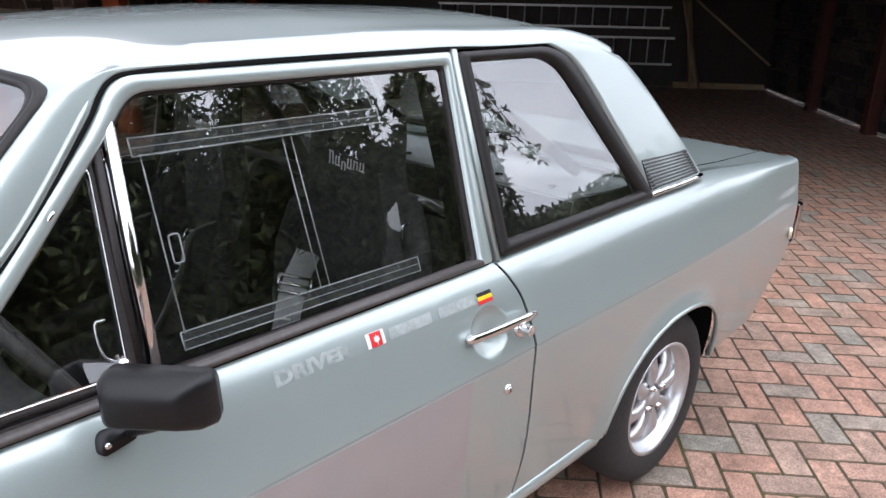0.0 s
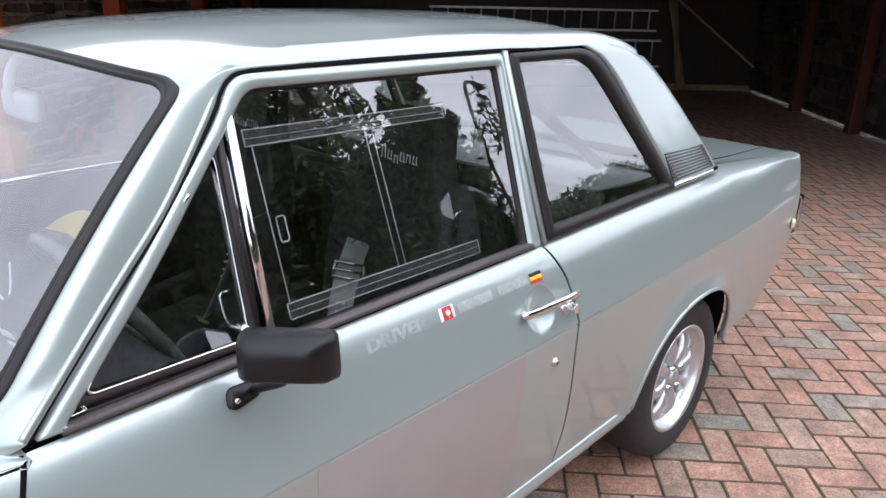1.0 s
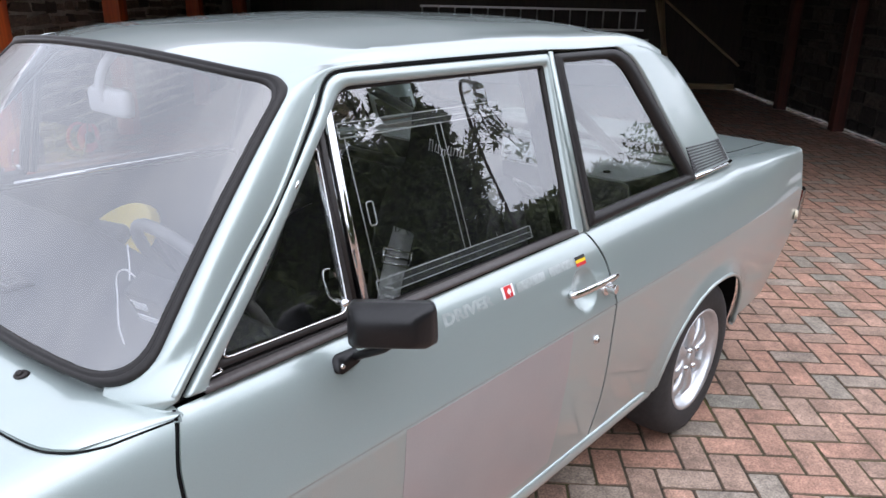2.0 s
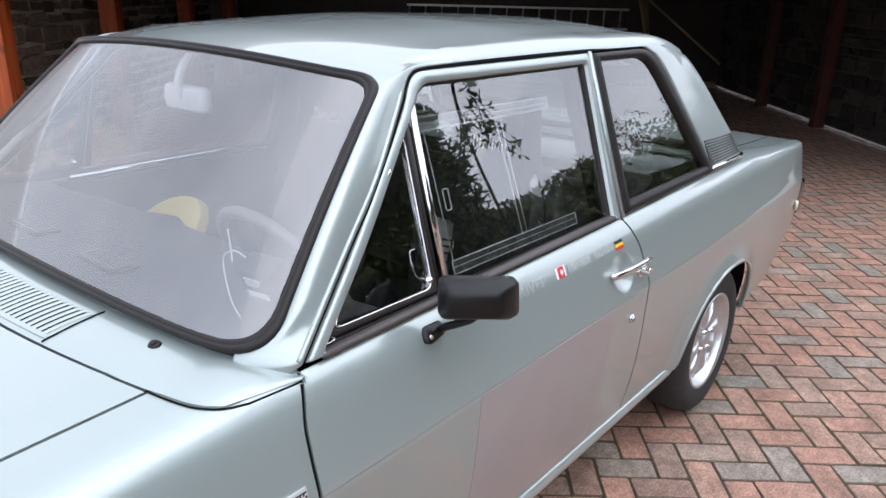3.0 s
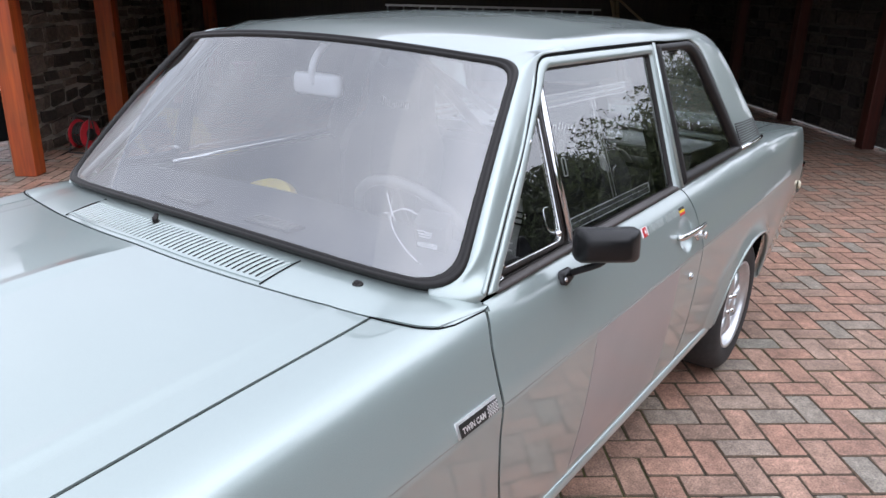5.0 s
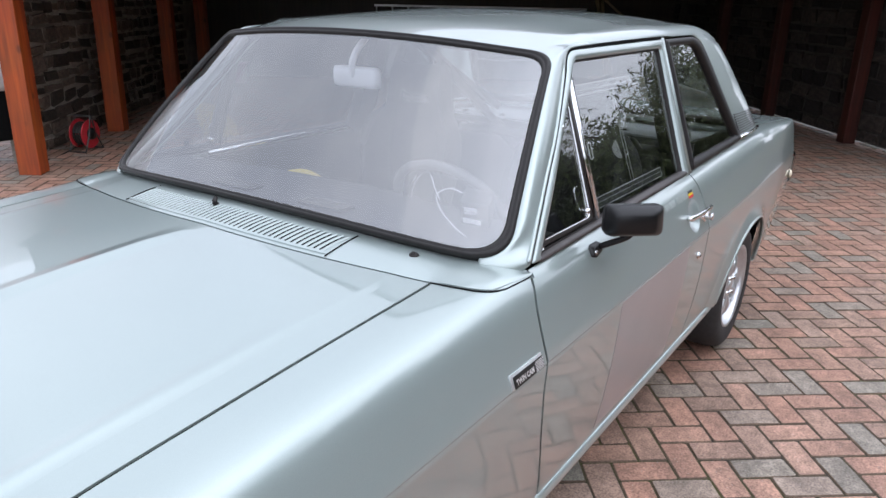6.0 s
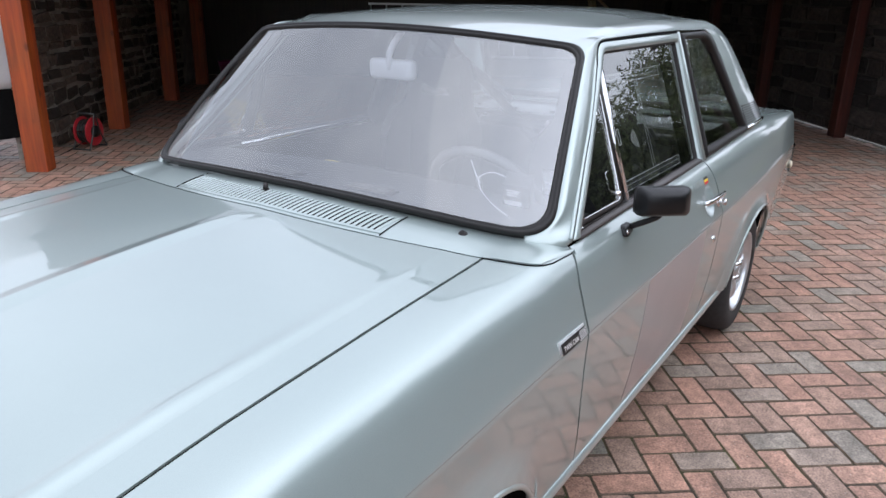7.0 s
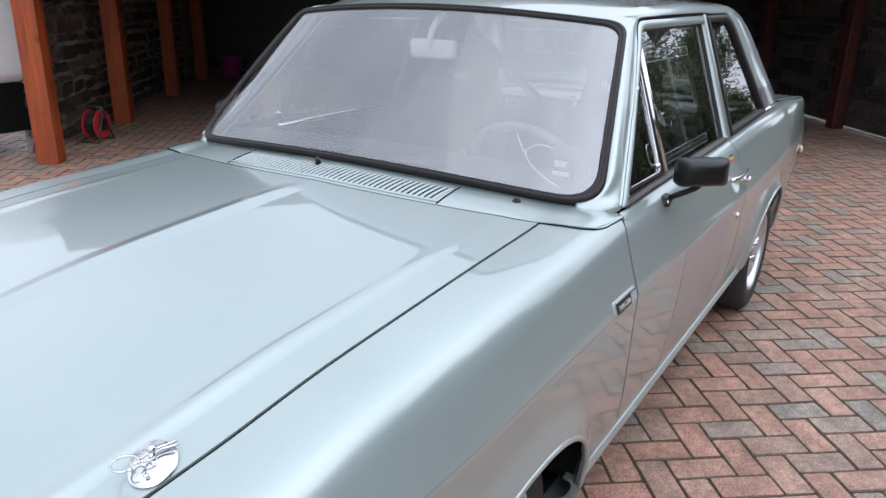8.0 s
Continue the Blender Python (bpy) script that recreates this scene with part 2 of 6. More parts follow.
def side_point(x, q):
    """The half width and height at x for the section's parameter: 0 to 6 below the crease, 6 to 15 above it."""
    if q <= 6:
        z = herm(range(7), LOW_Z, q)
        w = herm(LOW_Z, LOW_W, z)
    else:
        t = q - 6
        w = herm(range(10), [p[0] for p in UP], t)
        square = min(max((x - 1.55) / 0.6, 0), 1)
        if square > 0:
            w += (herm(range(10), UP_TAIL, t) - w) * square * square * (3 - 2 * square)
        z = herm(range(10), [p[1] for p in UP], t)
        z = CREASE + (z - CREASE) * (top_z(x) - CREASE) / (0.957 - CREASE)
    soft = min(max((x - 0.9) / 0.8, 0), 1)
    if q < 6:
        w -= 0.0020 * (1 - soft) * max(0.0, 1 - abs(q - 5.9) / 0.09)
    w -= 0.006 * soft * max(0.0, 1 - abs(z - CREASE) / 0.12) ** 2
    return w + taper(x) + flare(x, z), z


def glass_w(z):
    """Half width of the cabin's side at a height."""
    return 0.746 - (z - 0.94) * 0.353


def cabin(x, z, side, out=0.0):
    return Vector((x, side * (glass_w(z) + out), z))


def dish(x, z):
    """The hollow behind the door handle."""
    r = math.hypot((x - 0.383) / 0.058, (z - 0.822) / 0.052)
    return 0.020 * (1 - r ** 2.6) if r < 1 else 0.0


def side_panel(name, side, left, right, q0, q1, cols, parent, label="", rows_per=3, thick=0.014, arches=False, mat=None, hollow=False):
    """A body panel on the car's side between two edges x = left(z), right(z)."""
    qs = sorted(set([q0, q1] + [k / rows_per for k in range(math.ceil(q0 * rows_per), math.floor(q1 * rows_per) + 1)] + [q for q in (5.80, 5.86, 5.9, 5.94, 5.98, 6.04, 6.1) if q0 < q < q1]))
    fracs = [k / cols for k in range(cols + 1)]
    if hollow:
        fracs = sorted(set(fracs + [0.83 + 0.135 * k / 44 for k in range(45)]))
        qs = sorted(set(qs + [7.0 + 3.2 * k / 44 for k in range(45)]))
        cols = len(fracs) - 1
    grid = []
    for q in qs:
        ends = []
        for edge in (left, right):
            x = edge(0.7)
            for _ in range(3):
                x = edge(side_point(x, q)[1])
            ends.append(x)
        row = []
        for k in range(cols + 1):
            x = ends[0] + (ends[1] - ends[0]) * fracs[k]
            w, z = side_point(x, q)
            if hollow:
                w -= dish(x, z)
            row.append([x, w, z])
        grid.append(row)
    keep = None
    if arches:
        inside = [[arch_r(x, z) < 1 for x, w, z in r] for r in grid]
        near = [r[:] for r in inside]
        for i in range(len(grid)):
            for j in range(cols + 1):
                if inside[i][j]:
                    around = [(i + a, j + b) for a in (-1, 0, 1) for b in (-1, 0, 1)]
                    if any(0 <= a < len(grid) and 0 <= b <= cols and not inside[a][b] for a, b in around):
                        near[i][j] = False
                        x, w, z = grid[i][j]
                        cx = REAR_AXLE if x > 0 else FRONT_AXLE
                        r = max(arch_r(x, z), 0.05)
                        if z > 0.285:
                            x, z = cx + (x - cx) / r, 0.285 + (z - 0.285) / r
                        else:
                            x = cx + (x - cx) / r
                        lo, hi = 0.0, 15.0
                        for _ in range(30):
                            m = (lo + hi) / 2
                            lo, hi = (m, hi) if side_point(x, m)[1] < z else (lo, m)
                        grid[i][j] = [x, side_point(x, lo)[0], z]
        keep = lambda i, j: not (near[i][j] or near[i + 1][j] or near[i][j + 1] or near[i + 1][j + 1])
    bm = bmesh.new()
    add_solid_grid(bm, [[(x, side * w, z) for x, w, z in r] for r in grid], thick, keep)
    return part(name, bm, mat or PAINT, parent, label)


car = new("saloon_car")
tagged(car, "silver-green two-door classic saloon on a brick drive", "car")


def bonnet_z(x, y):
    """Height of the bonnet: a step in from the shut line, a soft swage, and a low ridge down the middle."""
    a = abs(y)
    rise = 0.006 * min(max((0.63 - a) / 0.09, 0), 1) + 0.0056 * math.exp(-((a - 0.53) / 0.016) ** 2) * min(max((-1.02 - x) / 0.7, 0), 1)
    crown = 0.022 * (1 - (a / 0.56) ** 1.25) if a < 0.56 else 0
    return top_z(x) + rise + crown + 0.0065 * max(0, 1 - a / 0.040) * min(max((-0.97 - x) / 0.12, 0), 1)


def bonnet_end(y):
    return -0.937 + 0.074 * (abs(y) / 0.62) ** 2


def build_bonnet():
    ys = sorted({round(-0.6230 + 1.2460 * k / 60, 4) for k in range(61)} | {s * v for s in (-1, 1) for v in (0.0, 0.006, 0.03, 0.045, 0.50, 0.51, 0.518, 0.525, 0.53, 0.535, 0.542, 0.55, 0.56, 0.59)})
    rows = []
    for k in range(41):
        f = k / 40
        rows.append([(lambda x: (x, y * (1 + taper(x) / 0.623), bonnet_z(x, y)))(bonnet_end(y) - 0.003 + (-2.06 - bonnet_end(y)) * f) for y in ys])
    bm = bmesh.new()
    add_solid_grid(bm, rows, 0.015)
    return part("bonnet", bm, PAINT, car)


def screen_bend(s):
    """The screen's plan: nearly flat in the middle, bent at its ends."""
    return 0.62 * s * s + 0.38 * s ** 8


def screen_point(s, t, out=0.0):
    """The windscreen's sheet: s from -1 to 1 across, t from 0 to 1 up."""
    bot = Vector((-0.805 + 0.105 * screen_bend(s), 0.714 * s, 0.988 - 0.036 * s * s))
    top = Vector((-0.392 + 0.077 * screen_bend(s), 0.594 * s - 0.004, 1.392 - 0.034 * s * s))
    p = bot.lerp(top, t)
    n = Vector((-0.70, 0.28 * s, 0.66)).normalized()
    return p + n * (0.010 * math.sin(math.pi * t) + out)


def cowl_back(a):
    """Where the cowl ends under the screen's rubber, at a distance from the middle."""
    return -0.775 + 0.105 * screen_bend(min(a / 0.714, 1)) + 0.10 * max(0, a - 0.714)


def build_cowl():
    rows = []
    n = 90
    for k in range(13):
        f = k / 12
        row = []
        for j in range(n + 1):
            y = -0.757 + 1.514 * j / n
            a = abs(y)
            if a < 0.62:
                front = bonnet_end(y) + 0.003
            else:
                front = bonnet_end(0.62) + 0.003 + herm([0.62, 0.677, 0.71, 0.735, 0.75, 0.758], [0.0, 0.010, 0.022, 0.045, 0.085, 0.20], a)
            back = max(cowl_back(a), front + 0.012)
            x = front + (back - front) * f
            edge = bonnet_z(front, min(a, 0.62)) if a < 0.63 else side_edge(front, a)
            z = edge + 0.022 * f * max(0, 1 - (a / 0.75) ** 4) + 0.004 * math.sin(math.pi * f) + 0.004 * min(1, max(0, (a - 0.62) / 0.03))
            row.append((x, y, z))
        rows.append(row)
    bm = bmesh.new()
    add_solid_grid(bm, rows, 0.012)
    return part("cowl", bm, PAINT, car)


def side_edge(x, a):
    """Height of the wing's upper face at half width a."""
    lo, hi = 8.0, 15.0
    for _ in range(25):
        m = (lo + hi) / 2
        lo, hi = (m, hi) if side_point(x, m)[0] > a else (lo, m)
    return side_point(x, lo)[1]


def door_front(z):
    return herm([0.16, 0.32, 0.45, 0.58, 0.70, 0.85, 0.96], [-0.56, -0.60, -0.645, -0.685, -0.701, -0.697, -0.66], z)


def door_rear(z):
    return herm([0.16, 0.33, 0.45, 0.66, 0.77, 0.85, 0.91, 0.95], [0.515, 0.525, 0.534, 0.520, 0.517, 0.503, 0.474, 0.448], z)


def build_side(side):
    gap = 0.0040
    wing = side_panel("front_wing", side, lambda z: -2.07, lambda z: door_front(z) - gap, 1.2, 15, 74, car, rows_per=5, arches=True)
    door = side_panel("door", side, lambda z: door_front(z) + gap, lambda z: door_rear(z) - gap, 2.0, 12.0, 44, car, hollow=True)
    tail = lambda z: herm([0.3, 0.45, 0.55, 0.75, 0.88, 0.92], [2.0, 2.105, 2.197, 2.214, 2.224, 2.222], z)
    quarter = side_panel("rear_quarter", side, lambda z: door_rear(z) + gap, tail, 2.0, 13.5, 84, car, rows_per=5, arches=True)
    for cx, a, b, owner in ((REAR_AXLE, 0.338, 0.325, quarter), (FRONT_AXLE, 0.338, 0.305, wing)):
        pts = []
        for k in range(61):
            t = math.pi * (0.03 + 0.94 * k / 60)
            c, n = math.cos(t), math.sin(t)
            pts.append(on_side(cx + math.copysign(abs(c) ** (2 / 2.25), c) * a * 0.997, 0.285 + n ** (2 / 2.25) * b * 0.997, side, -0.003))
        bm = bmesh.new()
        add_tube(bm, pts, 0.0078, 8)
        part("arch_lip", bm, PAINT, owner)
    return wing, door, quarter


def roof_point(s, f):
    a = abs(s)
    front = -0.380 + 0.075 * a ** 2.2
    back = 1.205 - 0.14 * a ** 3
    x = front + (back - front) * f
    zc = herm([-0.4, -0.2, 0.3, 0.8, 1.0, 1.1, 1.2], [1.398, 1.420, 1.446, 1.441, 1.419, 1.386, 1.338], x)
    ze = herm([-0.4, -0.25, -0.1, 0.0, 0.45, 0.6, 0.9, 1.0, 1.1, 1.2], [1.350, 1.362, 1.3738, 1.3752, 1.3772, 1.373, 1.371, 1.357, 1.323, 1.29], x)
    w = herm([-0.4, -0.2, 0.2, 0.6, 0.85, 1.1, 1.3], [0.580, 0.603, 0.608, 0.607, 0.598, 0.583, 0.560], x)
    crown = lambda q: (w * q, ze + (zc - ze) * max(0.0, 1 - q ** 2.4) ** 0.62)
    if a <= 0.8:
        y, z = crown(a)
    else:
        # the last fifth turns down into the cabin's side
        (y0, z0), (y9, z9) = crown(0.8), crown(0.79)
        y1, z1 = glass_w(ze) + 0.0055, ze
        span = math.hypot(y1 - y0, z1 - z0)
        k = span / math.hypot(y0 - y9, z0 - z9)
        ty, tz, ey, ez = (y0 - y9) * k, (z0 - z9) * k, 0.333 * span * 1.05, -0.943 * span * 1.05
        t = (a - 0.8) / 0.2
        h0, h1, h2, h3 = 2 * t ** 3 - 3 * t * t + 1, t ** 3 - 2 * t * t + t, 3 * t * t - 2 * t ** 3, t ** 3 - t * t
        y, z = h0 * y0 + h1 * ty + h2 * y1 + h3 * ey, h0 * z0 + h1 * tz + h2 * z1 + h3 * ez
    return Vector((x, math.copysign(y, s), z))


SHUT = [(-0.664, 0.946, 0.0015), (-0.600, 1.005, 0.0015), (-0.503, 1.094, 0.0018), (-0.403, 1.184, 0.0022), (-0.293, 1.307, 0.0031), (-0.272, 1.336, 0.0031), (-0.250, 1.3575, 0.0031), (-0.215, 1.3675, 0.0031), (-0.1, 1.3702, 0.0034), (0.1, 1.3725, 0.0041), (0.456, 1.373, 0.0041)]


def shut_edges(side, n=70):
    """Both edges of the shut line round the top of the door, with its direction in (x, z)."""
    mids = curve_points(SHUT, n)
    upper, lower, ways = [], [], []
    for k, p in enumerate(mids):
        d = mids[min(k + 1, n - 1)] - mids[max(k - 1, 0)]
        way = Vector((d.x, d.y)).normalized()
        t = Vector((-way.y, way.x)) * p.z
        upper.append(cabin(p.x + t.x, p.y + t.y, side, 0.0055))
        lower.append(cabin(p.x - t.x, p.y - t.y, side, 0.0055))
        ways.append(way)
    return upper, lower, ways


def hermite(a, ta, b, tb, t):
    return (2 * t ** 3 - 3 * t * t + 1) * a + (t ** 3 - 2 * t * t + t) * ta + (3 * t * t - 2 * t ** 3) * b + (t ** 3 - t * t) * tb


def build_roof():
    """One skin: windscreen pillars and header round the screen, roof panel, and rear pillars down to the waist."""
    bm = bmesh.new()

    def sheet(lines):
        vs = [[bm.verts.new(p) for p in line] for line in lines]
        for a, b in zip(vs, vs[1:]):
            for k in range(len(a) - 1):
                bm.faces.new((a[k], a[k + 1], b[k + 1], b[k]))

    ss = [math.sin(k / 24 * math.pi / 2) for k in range(-24, 25)]
    join = (-0.10 + 0.305) / 1.37
    nv = 16
    for side in (-1, 1):
        # the inner line along the screen's edge: up the side, round the corner, to the middle of the top
        r = 0.05
        low = 0.072
        inner = []
        for k in range(25):
            v = 0.522 * (k / 24) ** 1.5 + 0.006
            inner.append((0.614 - (low - (low * low - max(0, low - v) ** 2) ** 0.5), min(v, 0.522)))
        inner += [(0.564 + r * math.cos(t), 0.522 + r * math.sin(t)) for t in [math.pi / 2 * k / 14 for k in range(1, 15)]]
        inner += [(0.564 * s, 0.572) for s in ss[:24:-1][1:]] + [(0.0, 0.572)]
        upper, _, ways = shut_edges(side, 140)
        marks = [0.0]
        for p, q in zip(upper, upper[1:]):
            marks.append(marks[-1] + (q - p).length)
        top_mark = next(m for m, p in zip(marks, upper) if p.x > -0.300)
        end_mark = next(m for m, p in zip(marks, upper) if p.x > -0.101)

        def on_shut(m):
            k = min(max(next((i for i, v in enumerate(marks) if v >= m), 139), 1), 139)
            f = (m - marks[k - 1]) / (marks[k] - marks[k - 1])
            return upper[k - 1].lerp(upper[k], f), ways[k]

        lines = []
        for k, (u, v) in enumerate(inner):
            a = screen_point(side * u / 0.62, v / 0.578)
            n = Vector((-0.70, 0.28 * side * u / 0.62, 0.66)).normalized()
            along = Vector((0.70, 0, 0.70))
            turn = 0.0 if k <= 24 else min((k - 24) / 14, 1) * math.pi / 2
            e = Vector((0, side, 0)) * math.cos(turn) + along * math.sin(turn)
            if v < low:
                dip = math.asin(min(1, (low - v) / low))
                e = Vector((0, side, 0)) * math.cos(dip) - along * math.sin(dip)
            g = math.sin(turn)
            ta = e * (0.90 - 0.08 * g) + n * (0.30 * min(1, 0.1 + v / low) - 0.88 * g)
            if k < 38:
                m = top_mark * k / 24 if k <= 24 else top_mark + (end_mark - top_mark) * ((k - 24) / 14)
                b, way = on_shut(m)
                tb = Vector((way.y, side * 0.353 * way.x, -way.x)).normalized()
                pull = 0.055
            else:
                s = side * ss[::-1][k - 38]
                b = roof_point(s, join)
                back = (roof_point(s, join + 0.01) - b).normalized()
                out = (b - roof_point(s - side * 0.01, join)).normalized()
                w = min(max((abs(s) - 0.6) / 0.4, 0), 1) ** 2
                tb = (back * (1 - w) + out * w).normalized()
                pull = 0.055 + 0.27 * (1 - w)
            span = (b - a).length
            lines.append([hermite(a, ta * min(span, 0.35), b, tb * min(span, pull), j / nv) for j in range(nv + 1)])
        # the foot runs out under the cowl
        foot = [[p + Vector((-0.014, 0, -0.030)) * min(1, 0.3 + j / 3, (nv - j) / 6) for j, p in enumerate(lines[0])]]
        sheet(foot + lines)
    # the roof behind the join, with rows that meet the rear pillars
    stops = [0.80 + 0.260 * j / 12 for j in range(13)]
    fs = sorted({round(join + (1 - join) * k / 26, 5) for k in range(27)} | {round((x + 0.305) / 1.37, 5) for x in stops} | {join})
    sheet([[roof_point(s, f) for s in ss] for f in fs])
    for side in (-1, 1):
        lines = []
        for j, x in enumerate(stops):
            line = [roof_point(side, round((x + 0.305) / 1.37, 5))]
            for k in range(23, -1, -1):
                z = 0.962 + (line[0].z - 0.007 - 0.962) * k / 23
                xl = herm([0.962, 1.0, 1.15, 1.303, 1.345, 1.358, 1.372], [1.137, 1.113, 1.013, 0.912, 0.868, 0.835, 0.80], z)
                xr = herm([0.962, 1.058, 1.132, 1.231, 1.300, 1.346, 1.372], [1.435, 1.365, 1.300, 1.212, 1.138, 1.075, 1.05], z)
                line.append(cabin(xl + (xr - xl) * j / 12, z, side, 0.0055 + 0.003 * math.sin(math.pi * j / 12)))
            lines.append(line)
        for a in (0.25, 0.5, 0.75, 1.0):
            lines.append([p + Vector((0.022 * math.sin(a * math.pi / 2), -side * 0.035 * a * a, 0)) for p in lines[12]])
        sheet(lines)
    bmesh.ops.remove_doubles(bm, verts=bm.verts, dist=2e-4)
    rim = {v for e in bm.edges if len(e.link_faces) == 1 for v in e.verts}
    shut = [v.co.copy() for v in rim if abs(v.co.y) > 0.57 and v.co.x < 0.4]
    corner = [v for v in bm.verts if v not in rim and v.co.z > 1.34 and v.co.x < 0.25 and min((v.co - p).length for p in shut) > 0.045]
    for _ in range(24):
        bmesh.ops.smooth_vert(bm, verts=corner, factor=0.5, use_axis_x=True, use_axis_y=True, use_axis_z=True)
    ob = part("roof", bm, PAINT, car)
    top = max(ob.data.polygons, key=lambda f: f.center.z)
    if top.normal.z < 0:
        ob.data.flip_normals()
    skin = ob.modifiers.new("thickness", "SOLIDIFY")
    skin.thickness, skin.offset = 0.010, -1.0
    return ob


def spin(bm, prof, n):
    rings = [[bm.verts.new((r * math.cos(2 * math.pi * k / n), y, r * math.sin(2 * math.pi * k / n))) for k in range(n)] for r, y in prof]
    for a, b in zip(rings, rings[1:]):
        for k in range(n):
            bm.faces.new((a[k], a[(k + 1) % n], b[(k + 1) % n], b[k]))


def build_sill(side):
    bm = bmesh.new()
    prof = [(0.752, 0.325), (0.772, 0.322), (0.781, 0.312), (0.783, 0.298), (0.776, 0.280), (0.766, 0.262), (0.735, 0.235), (0.70, 0.23)]
    rows = []
    for k in range(27):
        x = -0.90 + 1.808 * k / 26
        rows.append([(x, side * w, z) for w, z in prof])
    add_solid_grid(bm, rows, 0.01)
    return part("sill", bm, PAINT, car)


def rounded_loop(pts, r, n=6):
    """A closed line through corner points (x, z) with its corners rounded."""
    out, m = [], len(pts)
    for i in range(m):
        p, a, b = Vector(pts[i]), Vector(pts[i - 1]), Vector(pts[(i + 1) % m])
        rr = r[i] if isinstance(r, (list, tuple)) else r
        u, v = (a - p), (b - p)
        lim = min(rr, u.length * 0.48, v.length * 0.48)
        s, e = p + u.normalized() * lim, p + v.normalized() * lim
        for k in range(n + 1):
            t = k / n
            out.append((1 - t) ** 2 * s + 2 * t * (1 - t) * p + t * t * e)
    return out


def frame_on_side(name, outer, inner, ro, ri, side, lift, deep, mat, parent, out=0.0, label=""):
    """A closed framed strip on the cabin's side between two rounded outlines."""
    o = [cabin(p[0], p[1], side, out) for p in rounded_loop(outer, ro)]
    i = [cabin(p[0], p[1], side, out) for p in rounded_loop(inner, ri)]
    o, i = o + o[:1], i + i[:1]
    bm = bmesh.new()
    add_loop_strip(bm, o, i, lift, Vector((0, -side * deep, -0.3 * deep)))
    bmesh.ops.remove_doubles(bm, verts=bm.verts, dist=1e-5)
    return part(name, bm, mat, parent, label)


def pane_on_side(name, outline, r, side, mat, parent, out=0.0, thick=0.004):
    pts = rounded_loop(outline, r)
    bm = bmesh.new()
    a = [bm.verts.new(cabin(p[0], p[1], side, out)) for p in pts]
    b = [bm.verts.new(cabin(p[0], p[1], side, out - thick)) for p in pts]
    bm.faces.new(a)
    bm.faces.new(b[::-1])
    for k in range(len(a)):
        bm.faces.new((a[k], b[k], b[(k + 1) % len(a)], a[(k + 1) % len(a)]))
    return two_faced(part(name, bm, mat, parent, smooth=False), Vector((0, side, 0.35)).normalized())


def bar_on_side(name, pts, width, side, lift, mat, parent, out=0.0, label=""):
    """A flat bar of a width along points (x, z) on the cabin's side."""
    o, i = [], []
    for k, p in enumerate(pts):
        d = (Vector(pts[min(k + 1, len(pts) - 1)]) - Vector(pts[max(k - 1, 0)])).normalized()
        nrm = Vector((-d[1], d[0])) * width / 2
        o.append(cabin(p[0] + nrm[0], p[1] + nrm[1], side, out))
        i.append(cabin(p[0] - nrm[0], p[1] - nrm[1], side, out))
    bm = bmesh.new()
    add_loop_strip(bm, o, i, lift, Vector((0, -side * 0.012, 0)))
    return part(name, bm, mat, parent, label)


FRAME_OUT = [(-0.657, 0.944), (-0.4965, 1.0905), (-0.2865, 1.3035), (-0.246, 1.3655), (0.459, 1.3685), (0.448, 0.944)]
FRAME_IN = [(-0.616, 0.950), (-0.452, 1.098), (-0.262, 1.297), (-0.222, 1.341), (0.437, 1.342), (0.408, 0.952)]
QUARTER_OUT = [(0.479, 1.366), (0.862, 1.366), (1.140, 0.958), (0.474, 0.948)]
QUARTER_IN = [(0.510, 1.346), (0.808, 1.344), (1.071, 0.981), (0.505, 0.977)]


def build_slider(side, door):
    """The clear sliding panel inside the door glass, with its rails and grip."""
    for nm, x0, z0, x1, z1, h in (("upper_rail", -0.236, 1.262, 0.246, 1.260, 0.026), ("lower_rail", -0.234, 0.981, 0.262, 0.979, 0.026)):
        bm = bmesh.new()
        for dz in (-h / 2, h / 2):
            add_tube(bm, [cabin(x0, z0 + dz, side, -0.020), cabin(x1, z1 + dz, side, -0.020)], 0.0013, 5)
        add_tube(bm, [cabin(x0, z0 - 0.002, side, -0.025), cabin(x1, z1 - 0.002, side, -0.025)], 0.001, 5)
        for x, z in ((x0, z0), (x1, z1)):
            add_tube(bm, [cabin(x, z - h / 2, side, -0.020), cabin(x, z + h / 2, side, -0.020)], 0.0014, 5)
        part(nm, bm, ACRYLIC_EDGE, door)
        pane_on_side("rail_strip", [(x0, z0 - h / 2), (x0, z0 + h / 2), (x1, z1 + h / 2), (x1, z1 - h / 2)], 0.002, side, ACRYLIC_RAIL, door, out=-0.019, thick=0.005)
    bm = bmesh.new()
    for xa, xb in ((-0.222, -0.226), (0.026, 0.030), (0.044, 0.049)):
        add_tube(bm, [cabin(xa, 1.25, side, -0.024), cabin(xb, 0.99, side, -0.024)], 0.0013, 5)
    add_tube(bm, [cabin(-0.222, 1.249, side, -0.024), cabin(0.044, 1.248, side, -0.024)], 0.001, 5)
    part("slider_edge", bm, ACRYLIC_EDGE, door)
    pane_on_side("slider_pane", [(-0.226, 0.99), (-0.222, 1.25), (0.044, 1.25), (0.049, 0.99)], 0.01, side, ACRYLIC, door, out=-0.023)
    bm = bmesh.new()
    loop = rounded_loop([(-0.217, 1.092), (-0.216, 1.134), (-0.199, 1.134), (-0.200, 1.092)], 0.005, 3)
    add_tube(bm, [cabin(p[0], p[1], side, -0.016) for p in loop], 0.0015, 6, closed=True)
    part("slider_grip", bm, ACRYLIC_EDGE, door)


